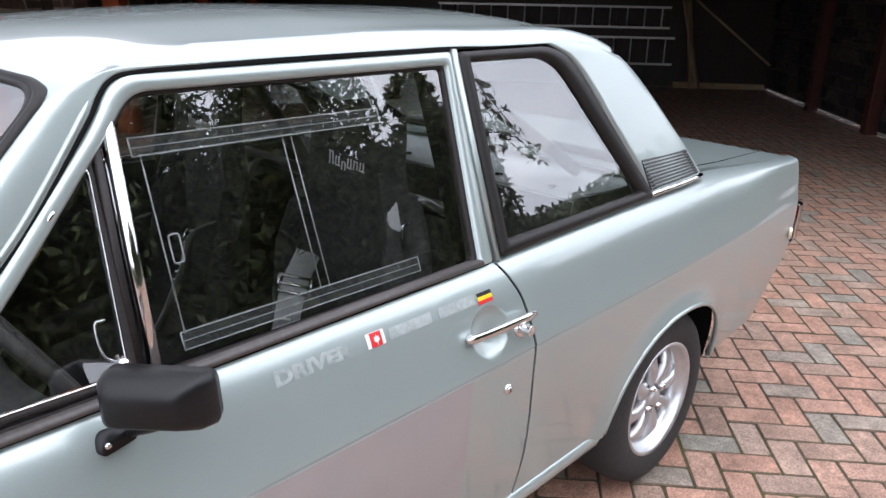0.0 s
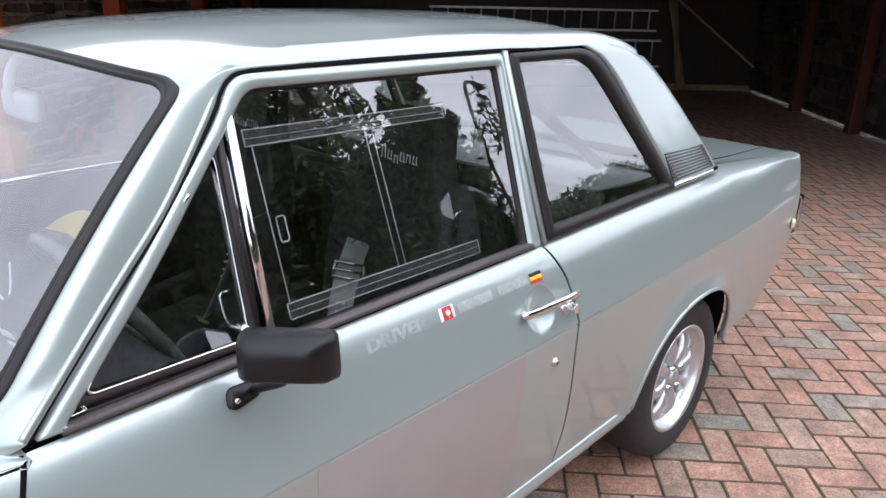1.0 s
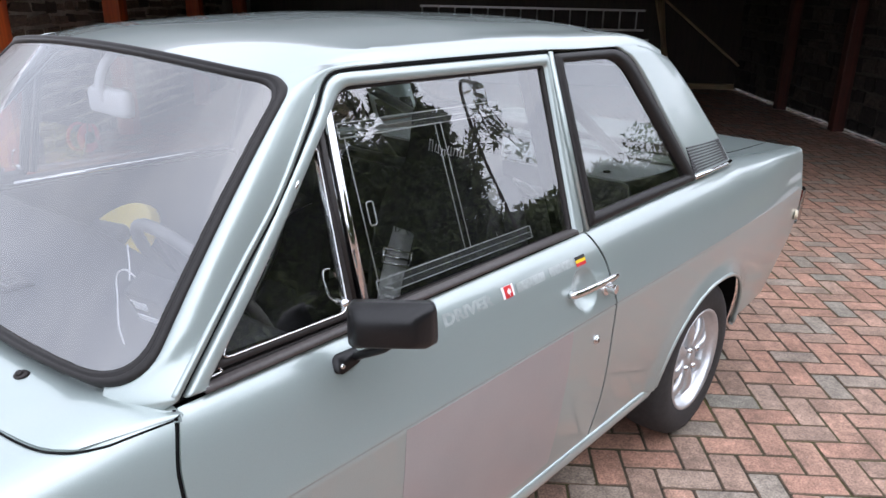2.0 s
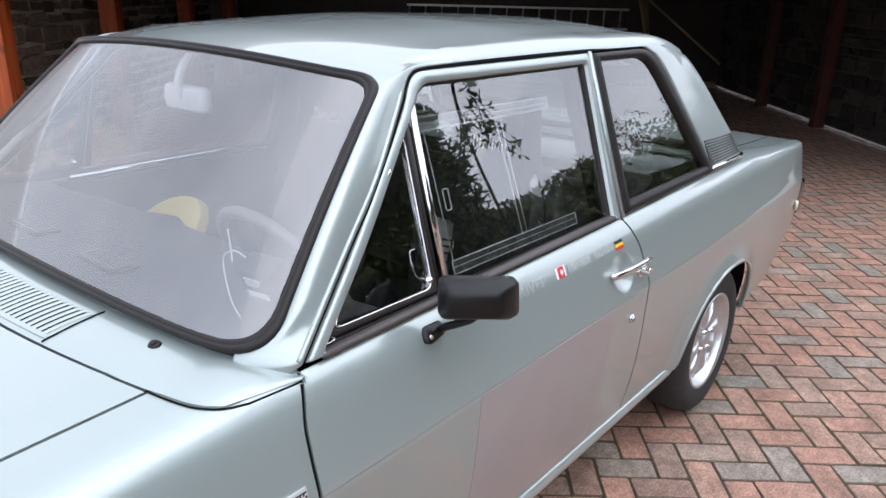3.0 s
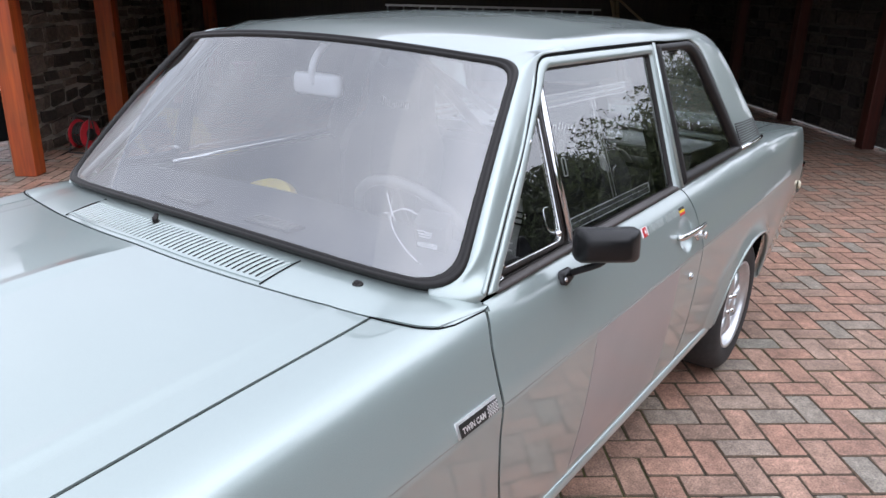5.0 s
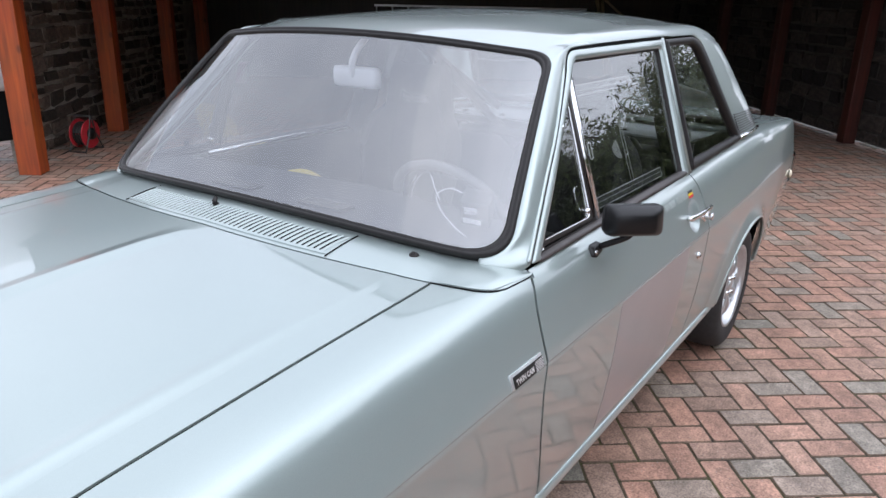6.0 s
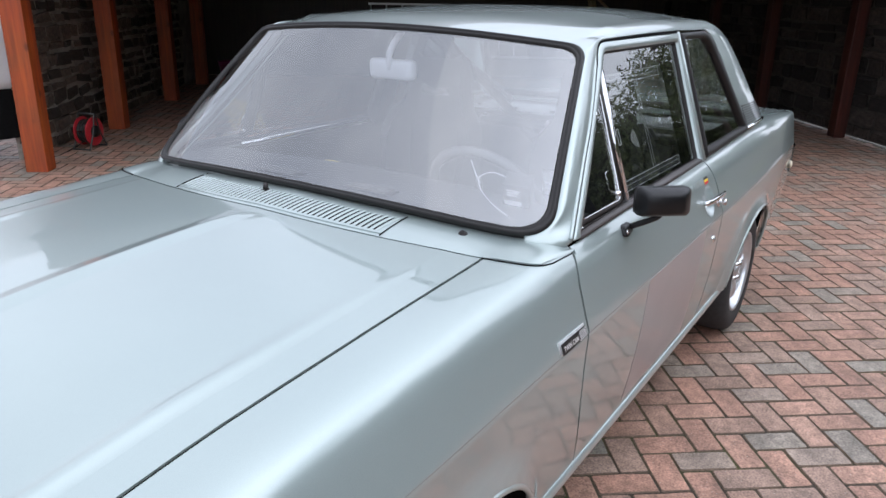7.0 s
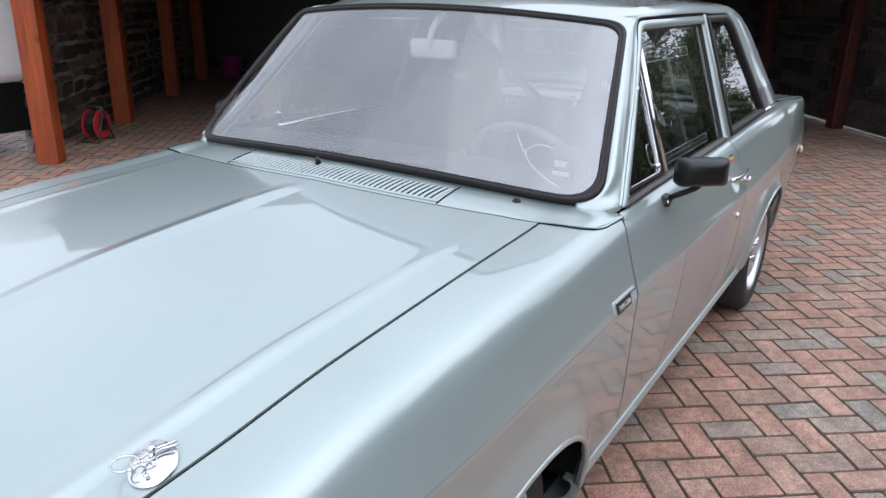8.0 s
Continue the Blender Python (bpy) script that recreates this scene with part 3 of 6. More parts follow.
def build_cabin_side(side, door, quarter):
    frame_on_side("window_frame", FRAME_OUT, FRAME_IN, [0.01, 0.12, 0.05, 0.05, 0.012, 0.01], [0.01, 0.12, 0.04, 0.04, 0.01, 0.01], side, 0.006, 0.03, PAINT, door, out=0.002)
    # rubber channel, dividing post, front vent
    frame_on_side("window_channel", FRAME_IN, [(-0.602, 0.957), (-0.446, 1.100), (-0.257, 1.294), (-0.219, 1.335), (0.428, 1.336), (0.399, 0.957)], [0.01, 0.12, 0.04, 0.04, 0.01, 0.01], [0.01, 0.12, 0.03, 0.03, 0.01, 0.01], side, 0.001, 0.02, RUBBER, door, out=-0.004)
    bar_on_side("waist_rubber", [(-0.622, 0.946), (-0.3, 0.949), (0.1, 0.951), (0.414, 0.952)], 0.012, side, 0.006, WAIST, door, out=0.004)
    bar_on_side("dividing_post", [(-0.266, 1.306), (-0.279, 1.13), (-0.290, 0.964)], 0.018, side, 0.006, CHROME if side < 0 else PLASTIC, door, out=0.002)
    bar_on_side("post_rubber", [(-0.288, 1.292), (-0.301, 1.13), (-0.311, 0.968)], 0.012, side, 0.003, RUBBER, door, out=0.0)
    frame_on_side("vent_rubber", [(-0.606, 0.963), (-0.300, 1.284), (-0.312, 0.962)], [(-0.588, 0.974), (-0.307, 1.256), (-0.328, 0.971)], 0.012, 0.02, side, 0.003, 0.014, RUBBER, door, out=-0.001)
    frame_on_side("vent_trim", [(-0.588, 0.974), (-0.307, 1.256), (-0.328, 0.971)], [(-0.5825, 0.9765), (-0.3085, 1.2515), (-0.3297, 0.9745)], 0.022, 0.020, side, 0.003, 0.01, CHROME if side < 0 else PLASTIC, door, out=0.0)
    pane_on_side("vent_glass", [(-0.580, 0.977), (-0.311, 1.246), (-0.331, 0.975)], 0.018, side, GLASS, door, out=-0.002)
    frame_on_side("corner_trim", [(-0.626, 0.956), (-0.600, 0.983), (-0.582, 0.958)], [(-0.621, 0.958), (-0.601, 0.978), (-0.588, 0.960)], 0.003, 0.003, side, 0.002, 0.006, CHROME, door, out=0.0)
    pane_on_side("corner_glass", [(-0.624, 0.957), (-0.600, 0.980), (-0.585, 0.959)], 0.003, side, GLASS, door, out=-0.001)
    pane_on_side("door_glass", [(-0.283, 0.962), (-0.258, 1.31), (-0.21, 1.335), (0.426, 1.336), (0.397, 0.960)], [0.004, 0.03, 0.02, 0.004, 0.004], side, GLASS, door, out=-0.010)
    # vent catch
    bm = bmesh.new()
    add_tube(bm, curve_points([cabin(-0.336, 1.045, side, -0.012), cabin(-0.350, 1.04, side, -0.016), cabin(-0.350, 1.0, side, -0.016), cabin(-0.334, 0.985, side, -0.014)], 10), 0.0024, 6)
    add_cyl(bm, cabin(-0.330, 0.986, side, -0.02), cabin(-0.330, 0.986, side, 0.004), 0.008, n=12)
    part("vent_catch", bm, CHROME, door)
    bm = bmesh.new()
    add_tube(bm, [cabin(-0.384, 1.182, side, 0.003), cabin(-0.372, 1.196, side, 0.006), cabin(-0.362, 1.205, side, 0.003)], 0.004, 6)
    part("vent_hinge", bm, CHROME, door)
    if side < 0:
        build_slider(side, door)
    # rear quarter window, narrow body pillar before it
    frame_on_side("quarter_rubber", QUARTER_OUT, QUARTER_IN, [0.012, 0.10, 0.02, 0.012], [0.008, 0.075, 0.01, 0.008], side, 0.009, 0.02, SEAL, quarter, out=0.004)
    pane_on_side("quarter_glass", [(0.502, 1.352), (0.815, 1.350), (1.082, 0.974), (0.498, 0.970)], [0.01, 0.07, 0.01, 0.01], side, GLASS, quarter, out=-0.002)
    bar_on_side("centre_pillar", [(0.4705, 1.372), (0.466, 1.16), (0.4625, 0.944)], 0.0150, side, 0.006, PAINT, quarter, out=0.002)
    bm = bmesh.new()
    add_solid_grid(bm, [[cabin(x, z, side, -0.03) for x in (0.40, 0.44, 0.50)] for z in (0.93, 1.1, 1.25, 1.385)], 0.03)
    part("pillar_core", bm, DARK, quarter)
    # rain gutter up the windscreen pillar, cant rail above the door
    bm = bmesh.new()
    ridge = []
    for p, way in zip(curve_points(SHUT, 140), shut_edges(side, 140)[2]):
        if p.x < -0.262:
            off = p.z + 0.0075
            ridge.append(cabin(p.x - way.y * off, p.y + way.x * off, side, 0.005 - 0.008 * max(0, (p.x + 0.31) / 0.048) ** 2))
    add_tube(bm, ridge, 0.0052, 8, flat=0.8)
    part("rain_gutter", bm, PAINT, quarter)
    bm = bmesh.new()
    add_solid_grid(bm, [[cabin(x, z, side, -0.02 + dz) for x in np.linspace(-0.26, 0.9, 30)] for z, dz in ((1.335, -0.012), (1.368, -0.012))], 0.012)
    part("cant_rail", bm, DARK, quarter)
    # dark shut line round the top of the door frame
    upper, lower, _ = shut_edges(side)
    bm = bmesh.new()
    add_loop_strip(bm, upper, lower, 0.0004, Vector((0, -side * 0.012, 0)))
    part("shut_line", bm, DARK, quarter)
    # pillar louvre
    bm = bmesh.new()
    corners = [(1.104, 1.062), (1.360, 1.056), (1.412, 0.981), (1.124, 0.977)]
    at = lambda u, v, out: (lambda a, b: cabin(a[0] + (b[0] - a[0]) * u, a[1] + (b[1] - a[1]) * u, side, out))(
        (corners[0][0] + (corners[3][0] - corners[0][0]) * v, corners[0][1] + (corners[3][1] - corners[0][1]) * v),
        (corners[1][0] + (corners[2][0] - corners[1][0]) * v, corners[1][1] + (corners[2][1] - corners[1][1]) * v))
    add_solid_grid(bm, [[at(u, v, 0.0065) for u in np.linspace(0, 1, 8)] for v in np.linspace(0, 1, 4)], 0.01)
    lv = part("louvre_panel", bm, PLASTIC, quarter)
    for k in range(9):
        v = (k + 0.5) / 9
        bm = bmesh.new()
        add_solid_grid(bm, [[at(u, v + dv, out) for u in np.linspace(0.01, 0.985, 8)] for dv, out in ((-0.045, 0.007), (0.0, 0.011), (0.02, 0.009))], 0.003)
        part("slat", bm, LOUVRE, lv)
    bm = bmesh.new()
    add_tube(bm, [cabin(x, z, side, 0.010) for x, z in ((1.120, 0.968), (1.25, 0.969), (1.38, 0.971), (1.418, 0.975))], 0.0075, 8)
    part("louvre_trim", bm, CHROME, quarter)


def on_side(x, z, side, out=0.0):
    """A place on the car's lower side."""
    lo, hi = 0.0, 15.0
    for _ in range(28):
        m = (lo + hi) / 2
        lo, hi = (m, hi) if side_point(x, m)[1] < z else (lo, m)
    return Vector((x, side * (side_point(x, lo)[0] + out), z))


def sheet_on_side(name, x0, x1, z0, z1, side, mat, parent, nx=2, nz=2, out=0.0012, label="", lean=0.0):
    bm = bmesh.new()
    add_solid_grid(bm, [[on_side(x0 + (x1 - x0) * i / nx + lean * j / nz, z0 + (z1 - z0) * j / nz, side, out) for i in range(nx + 1)] for j in range(nz + 1)], 0.0008)
    return part(name, bm, mat, parent, label)


def text_on_side(name, body, x0, z0, size, width, side, mat, parent, out=0.002, label=""):
    """Lettering laid on the car's side."""
    cu = bpy.data.curves.new(name, "FONT")
    cu.body, cu.size, cu.extrude, cu.offset = body, 1.0, 0.0, 0.05
    tmp = bpy.data.objects.new(name, cu)
    scene.collection.objects.link(tmp)
    me = bpy.data.meshes.new_from_object(tmp.evaluated_get(bpy.context.evaluated_depsgraph_get()))
    bpy.data.objects.remove(tmp)
    xs = [v.co.x for v in me.vertices]
    k = width / (max(xs) - min(xs))
    for v in me.vertices:
        p = on_side(x0 + (v.co.x - min(xs)) * k, z0 + v.co.y * size / 0.72, side, out)
        v.co = p
    me.materials.append(mat)
    ob = new(name, me)
    ob.parent = parent
    if label:
        ob["label"] = label
    return ob


def build_door_fittings(side, door):
    # pull handle: an arched lever with a push button
    bm = bmesh.new()
    line = curve_points([on_side(0.304, 0.828, side, 0.006), on_side(0.322, 0.831, side, 0.019), on_side(0.40, 0.832, side, 0.026), on_side(0.475, 0.831, side, 0.026), on_side(0.512, 0.829, side, 0.020)], 22)
    rows = []
    for k, p in enumerate(line):
        h = 0.0105 if 2 < k < 19 else 0.007
        rows.append([p + Vector((0, side * oy, oz * h)) for oy, oz in ((0.0, 1.0), (0.005, 0.7), (0.007, 0.0), (0.005, -0.7), (0.0, -1.0), (-0.004, -0.5), (-0.004, 0.5), (0.0, 1.0))])
    vs = [[bm.verts.new(p) for p in r[:-1]] for r in rows]
    for a, b in zip(vs, vs[1:]):
        for k in range(7):
            bm.faces.new((a[k], a[(k + 1) % 7], b[(k + 1) % 7], b[k]))
    bm.faces.new(vs[0])
    bm.faces.new(vs[-1])
    add_cyl(bm, on_side(0.318, 0.828, side, -0.002), on_side(0.318, 0.828, side, 0.016), 0.009, n=12)
    part("door_handle", bm, CHROME, door, "chrome pull handle")
    bm = bmesh.new()
    add_cyl(bm, on_side(0.474, 0.800, side, -0.004), on_side(0.474, 0.800, side, 0.008), 0.021, 0.018, n=24)
    add_cyl(bm, on_side(0.476, 0.802, side, 0.006), on_side(0.478, 0.803, side, 0.032), 0.0125, n=20)
    bevelled(part("push_button", bm, CHROME, door), 0.0015)
    bm = bmesh.new()
    add_cyl(bm, on_side(0.427, 0.676, side, -0.002), on_side(0.427, 0.676, side, 0.006), 0.0125, 0.011, n=24)
    add_cyl(bm, on_side(0.427, 0.676, side, 0.006), on_side(0.427, 0.676, side, 0.009), 0.0075, n=16)
    lock = part("door_lock", bm, CHROME, door)
    bm = bmesh.new()
    add_box(bm, on_side(0.427, 0.676, side, 0.0092), (0.0018, 0.001, 0.008))
    part("key_slot", bm, DARK, lock, smooth=False)
    # mirror on its stalk
    u, w = Vector((0.664, side * 0.748, 0)), Vector((-0.748, side * 0.664, 0))
    c = Vector((-0.337, side * 0.853, 0.989)) if side < 0 else Vector((-0.42, 0.90, 0.989))
    bm = bmesh.new()
    L, H, D = 0.073, 0.037, 0.062
    rings = []
    for f, top, bot, inn, outw in ((0.0, 0.036, 0.037, 0.074, 0.070), (0.30, 0.037, 0.038, 0.075, 0.072), (0.62, 0.036, 0.035, 0.072, 0.060), (0.9, 0.029, 0.026, 0.062, 0.042), (1.0, 0.022, 0.020, 0.054, 0.034)):
        loop = rounded_loop([(-inn, -bot), (-inn, top), (outw, top), (outw + 0.004, -bot)], 0.015, 4)
        rings.append([bm.verts.new(c + u * p[0] + Vector((0, 0, p[1])) + w * (f * D - 0.02)) for p in loop])
    for a, b in zip(rings, rings[1:]):
        for k in range(len(a)):
            bm.faces.new((a[k], a[(k + 1) % len(a)], b[(k + 1) % len(a)], b[k]))
    bm.faces.new(rings[0])
    bm.faces.new(rings[-1])
    part("mirror_housing", bm, PLASTIC, door, "black plastic door mirror housing")
    bm = bmesh.new()
    loop = rounded_loop([(-0.066, -0.03), (-0.066, 0.03), (0.064, 0.03), (0.064, -0.03)], 0.012, 4)
    bm.faces.new([bm.verts.new(c + u * p[0] + Vector((0, 0, p[1])) - w * 0.0225) for p in loop])
    part("mirror_glass", bm, CHROME, door)
    base = on_side(-0.372, 0.906, side)
    bm = bmesh.new()
    pts = rounded_loop([(-0.030, -0.016), (-0.024, 0.014), (0.034, 0.013), (0.030, -0.006)], 0.014, 5)
    a = [bm.verts.new(on_side(base.x + p[0], base.z + p[1], side, 0.001)) for p in pts]
    b = [bm.verts.new(on_side(base.x + p[0] * 0.9, base.z + p[1] * 0.9, side, 0.011)) for p in pts]
    bm.faces.new(b)
    for k in range(len(a)):
        bm.faces.new((a[k], a[(k + 1) % len(a)], b[(k + 1) % len(a)], b[k]))
    part("mirror_base", bm, PLASTIC, door)
    bm = bmesh.new()
    add_tube(bm, curve_points([on_side(-0.352, 0.907, side, 0.004), on_side(-0.352, 0.915, side, 0.022), Vector((-0.343, side * 0.842, 0.945)), Vector((-0.337, side * 0.850, 0.965))], 12), 0.008, 8)
    part("mirror_stalk", bm, PLASTIC, door)
    bm = bmesh.new()
    add_cyl(bm, on_side(-0.386, 0.904, side, 0.008), on_side(-0.386, 0.904, side, 0.014), 0.006, 0.004, n=12)
    part("screw", bm, CHROME, door)


def build_decals(door, wing):
    side = -1
    # pale square on the door's lower half
    sheet_on_side("number_square", -0.272, 0.308, 0.345, 0.742, side, FILM, door, nx=24, nz=16, out=0.0009, label="pale matt film square")
    for k, m in enumerate((BLACKP, YELLOW, RED)):
        sheet_on_side("flag_stripe", 0.366, 0.409, 0.9025 - 0.0075 * (k + 1), 0.9025 - 0.0075 * k, side, m, door, nx=3, nz=2, lean=-0.002)
    sheet_on_side("flag_field", 0.071, 0.112, 0.884, 0.9085, side, WHITE, door, nx=3, nz=4)
    sheet_on_side("flag_stripe", 0.079, 0.1045, 0.8842, 0.9083, side, RED, door, nx=3, nz=4, out=0.0024)
    bm = bmesh.new()
    leaf = [(0, 1), (0.22, 0.45), (0.75, 0.6), (0.55, 0.1), (0.9, -0.05), (0.35, -0.4), (0.1, -0.45), (0.08, -1), (-0.08, -1), (-0.1, -0.45), (-0.35, -0.4), (-0.9, -0.05), (-0.55, 0.1), (-0.75, 0.6), (-0.22, 0.45)]
    hub = bm.verts.new(on_side(0.0918, 0.896, side, 0.0042))
    ring = [bm.verts.new(on_side(0.0918 + a * 0.0085, 0.8965 + b * 0.0085, side, 0.0042)) for a, b in leaf]
    for k in range(len(ring)):
        bm.faces.new((hub, ring[k], ring[(k + 1) % len(ring)]))
    part("flag_leaf", bm, WHITE, door)
    text_on_side("lettering", "DRIVER", -0.121, 0.8865, 0.0215, 0.158, side, LETTER, door, label="faded white word DRIVER")
    for x0, x1 in ((0.122, 0.232), (0.252, 0.357)):
        sheet_on_side("name_bar", x0, x1, 0.885, 0.9045, side, LETTER, door, nx=6, nz=3)
    # wing badge
    bm = bmesh.new()
    add_solid_grid(bm, [[on_side(-0.855 + 0.131 * i / 8, 0.752 + 0.030 * j / 3, side, 0.006 if 0 < j < 3 and 0 < i < 8 else 0.003) for i in range(9)] for j in range(4)], 0.004)
    badge = part("badge", bm, SATIN, wing, "chrome and black TWIN CAM badge")
    bm = bmesh.new()
    add_solid_grid(bm, [[on_side(-0.8510 + 0.123 * i / 8, 0.7548 + 0.0244 * j / 2, side, 0.0075) for i in range(9)] for j in range(3)], 0.001)
    part("badge_plate", bm, BLACKP, badge)
    text_on_side("lettering", "TWIN CAM", -0.846, 0.7615, 0.0105, 0.074, side, SATIN, badge, out=0.0092)
    bm = bmesh.new()
    for i in range(10):
        for j in range(6):
            if (i + j) % 2 == 0:
                add_solid_grid(bm, [[on_side(-0.764 + 0.0034 * (i + a), 0.7565 + 0.0035 * (j + b), side, 0.009) for a in (0, 1)] for b in (0, 1)], 0.0008)
    part("chequer", bm, SATIN, badge)


def build_wheel(x, side):
    """Tyre, deep rim, eight cast spokes, nuts and hub cap; the outer face looks to the side."""
    w = new("wheel")
    w.parent = car
    w.matrix_basis = pose(x, side * (0.700 if x > 0 else 0.645), HUB_Z, 0, 0, 0 if side < 0 else 180)
    prof = [(0.172, -0.070), (0.178, -0.084), (0.189, -0.0905), (0.205, -0.096), (0.235, -0.0985), (0.258, -0.094), (0.274, -0.083), (0.2835, -0.068), (0.2895, -0.035), (0.2895, 0.035), (0.2835, 0.068), (0.27, 0.085), (0.235, 0.096), (0.168, 0.075)]
    bm = bmesh.new()
    spin(bm, prof, 72)
    tyre = part("tyre", bm, TYRE, w)
    rim = [(0.180, -0.074), (0.189, -0.087), (0.187, -0.0925), (0.178, -0.0915), (0.173, -0.080), (0.170, -0.068), (0.160, -0.061), (0.156, -0.052), (0.152, -0.02), (0.148, 0.05), (0.172, 0.072)]
    bm = bmesh.new()
    spin(bm, rim, 72)
    part("rim", bm, ALLOY, w)
    for k in range(8):
        a = radians(45 * k + 11)
        ca, sa = math.cos(a), math.sin(a)
        bm = bmesh.new()
        rows = []
        for r, half, y in ((0.040, 0.016, -0.066), (0.072, 0.017, -0.076), (0.105, 0.019, -0.079), (0.134, 0.024, -0.072), (0.158, 0.032, -0.058)):
            row = []
            for s, dy in ((-1, 0.026), (-0.95, 0.010), (-0.6, 0.002), (0, 0.0), (0.6, 0.002), (0.95, 0.010), (1, 0.026)):
                tx, tz = r * ca - half * s * sa, r * sa + half * s * ca
                row.append(bm.verts.new((tx, y + dy, tz)))
            rows.append(row)
        for p, q in zip(rows, rows[1:]):
            for j in range(6):
                bm.faces.new((p[j], p[j + 1], q[j + 1], q[j]))
        part("spoke", bm, ALLOY, w)
    bm = bmesh.new()
    spin(bm, [(0.0, -0.078), (0.022, -0.078), (0.027, -0.074), (0.030, -0.062), (0.055, -0.058), (0.062, -0.045), (0.062, -0.02)], 40)
    part("hub", bm, ALLOY, w)
    for k in range(4):
        a = radians(90 * k + 33)
        bm = bmesh.new()
        p = Vector((0.046 * math.cos(a), 0, 0.046 * math.sin(a)))
        add_cyl(bm, p + Vector((0, -0.05, 0)), p + Vector((0, -0.082, 0)), 0.011, 0.009, n=6)
        part("wheel_nut", bm, CHROME, w)
    bm = bmesh.new()
    spin(bm, [(0.0, -0.004), (0.12, -0.004), (0.128, 0.0), (0.128, 0.012)], 40)
    part("brake_disc", bm, IRON, w)
    return w


def build_deck():
    # rear deck and boot lid
    rows = []
    for k in range(30):
        f = k / 29
        row = []
        for j in range(41):
            s = -1 + 2 * j / 40
            x = 1.30 + (2.210 - 0.02 * s * s - 1.30) * f
            square = min(max((x - 1.55) / 0.6, 0), 1)
            w = 0.672 + taper(x) + 0.080 * square * square * (3 - 2 * square)
            z = top_z(x) - 0.001 + 0.018 * (1 - s * s) * (1 - 0.5 * f)
            row.append((x, w * s, z))
        rows.append(row)
    bm = bmesh.new()
    add_solid_grid(bm, rows, 0.012)
    part("boot_lid", bm, PAINT, car)
    for s in (-1, 1):
        bm = bmesh.new()
        add_tube(bm, [(x, s * (0.648 + taper(x)), top_z(x) + 0.0012) for x in np.linspace(1.50, 2.19, 20)], 0.0020, 5)
        part("boot_gap", bm, DARK, car)
    bm = bmesh.new()
    add_solid_grid(bm, [[(herm([0.36, 0.45, 0.55, 0.75, 0.92], [2.03, 2.10, 2.19, 2.205, 2.205], z) - 0.018 + 0.02 * (1 - s * s), s * (on_side(2.08, float(z), 1).y - 0.022), z) for s in np.linspace(-1, 1, 25)] for z in np.linspace(0.36, 0.90, 12)], 0.01)
    part("rear_panel", bm, PAINT, car)
    for s in (-1, 1):
        bm = bmesh.new()
        loop = rounded_loop([(0.60, 0.575), (0.60, 0.735), (0.788, 0.735), (0.788, 0.575)], 0.02, 4)
        rings = []
        for d, k in ((0.0, 1.0), (0.045, 1.0), (0.052, 0.94)):
            rings.append([bm.verts.new((2.222 + d + (p[1] - 0.575) * 0.10, s * (0.69 + (p[0] - 0.69) * k), 0.655 + (p[1] - 0.655) * k)) for p in loop])
        for a, b in zip(rings, rings[1:]):
            for q in range(len(a)):
                bm.faces.new((a[q], a[(q + 1) % len(a)], b[(q + 1) % len(a)], b[q]))
        bm.faces.new(rings[-1])
        tl = part("tail_light", bm, CHROME, car, "chrome-edged tail light")
        bm = bmesh.new()
        add_box(bm, (2.284, s * 0.69, 0.657), (0.01, 0.16, 0.13))
        bevelled(part("lens", bm, LENS, tl, smooth=False), 0.004)
        bm = bmesh.new()
        p = on_side(2.165, 0.635, s)
        add_cyl(bm, p, p + Vector((0.004, s * 0.012, 0)), 0.023, 0.018, n=24)
        part("side_reflector", bm, REFLECTOR, car, "small round cream side reflector")
    # rear window and its surround
    rows = [[(1.10 + 0.265 * f + 0.03 * (1 - s * s), (0.545 + 0.115 * f) * s, 1.350 - 0.365 * f) for s in np.linspace(-1, 1, 21)] for f in np.linspace(0, 1, 9)]
    bm = bmesh.new()
    add_solid_grid(bm, rows, 0.005)
    two_faced(part("rear_window", bm, GLASS, car), Vector((0.8, 0, 0.6)))
    bm = bmesh.new()
    ring = [Vector(p) for p in rows[0]] + [Vector(r[-1]) for r in rows[1:]] + [Vector(p) for p in rows[-1][::-1][1:]] + [Vector(r[0]) for r in rows[::-1][1:-1]]
    add_tube(bm, ring, 0.018, 8, closed=True)
    part("rear_window_rubber", bm, RUBBER, car)


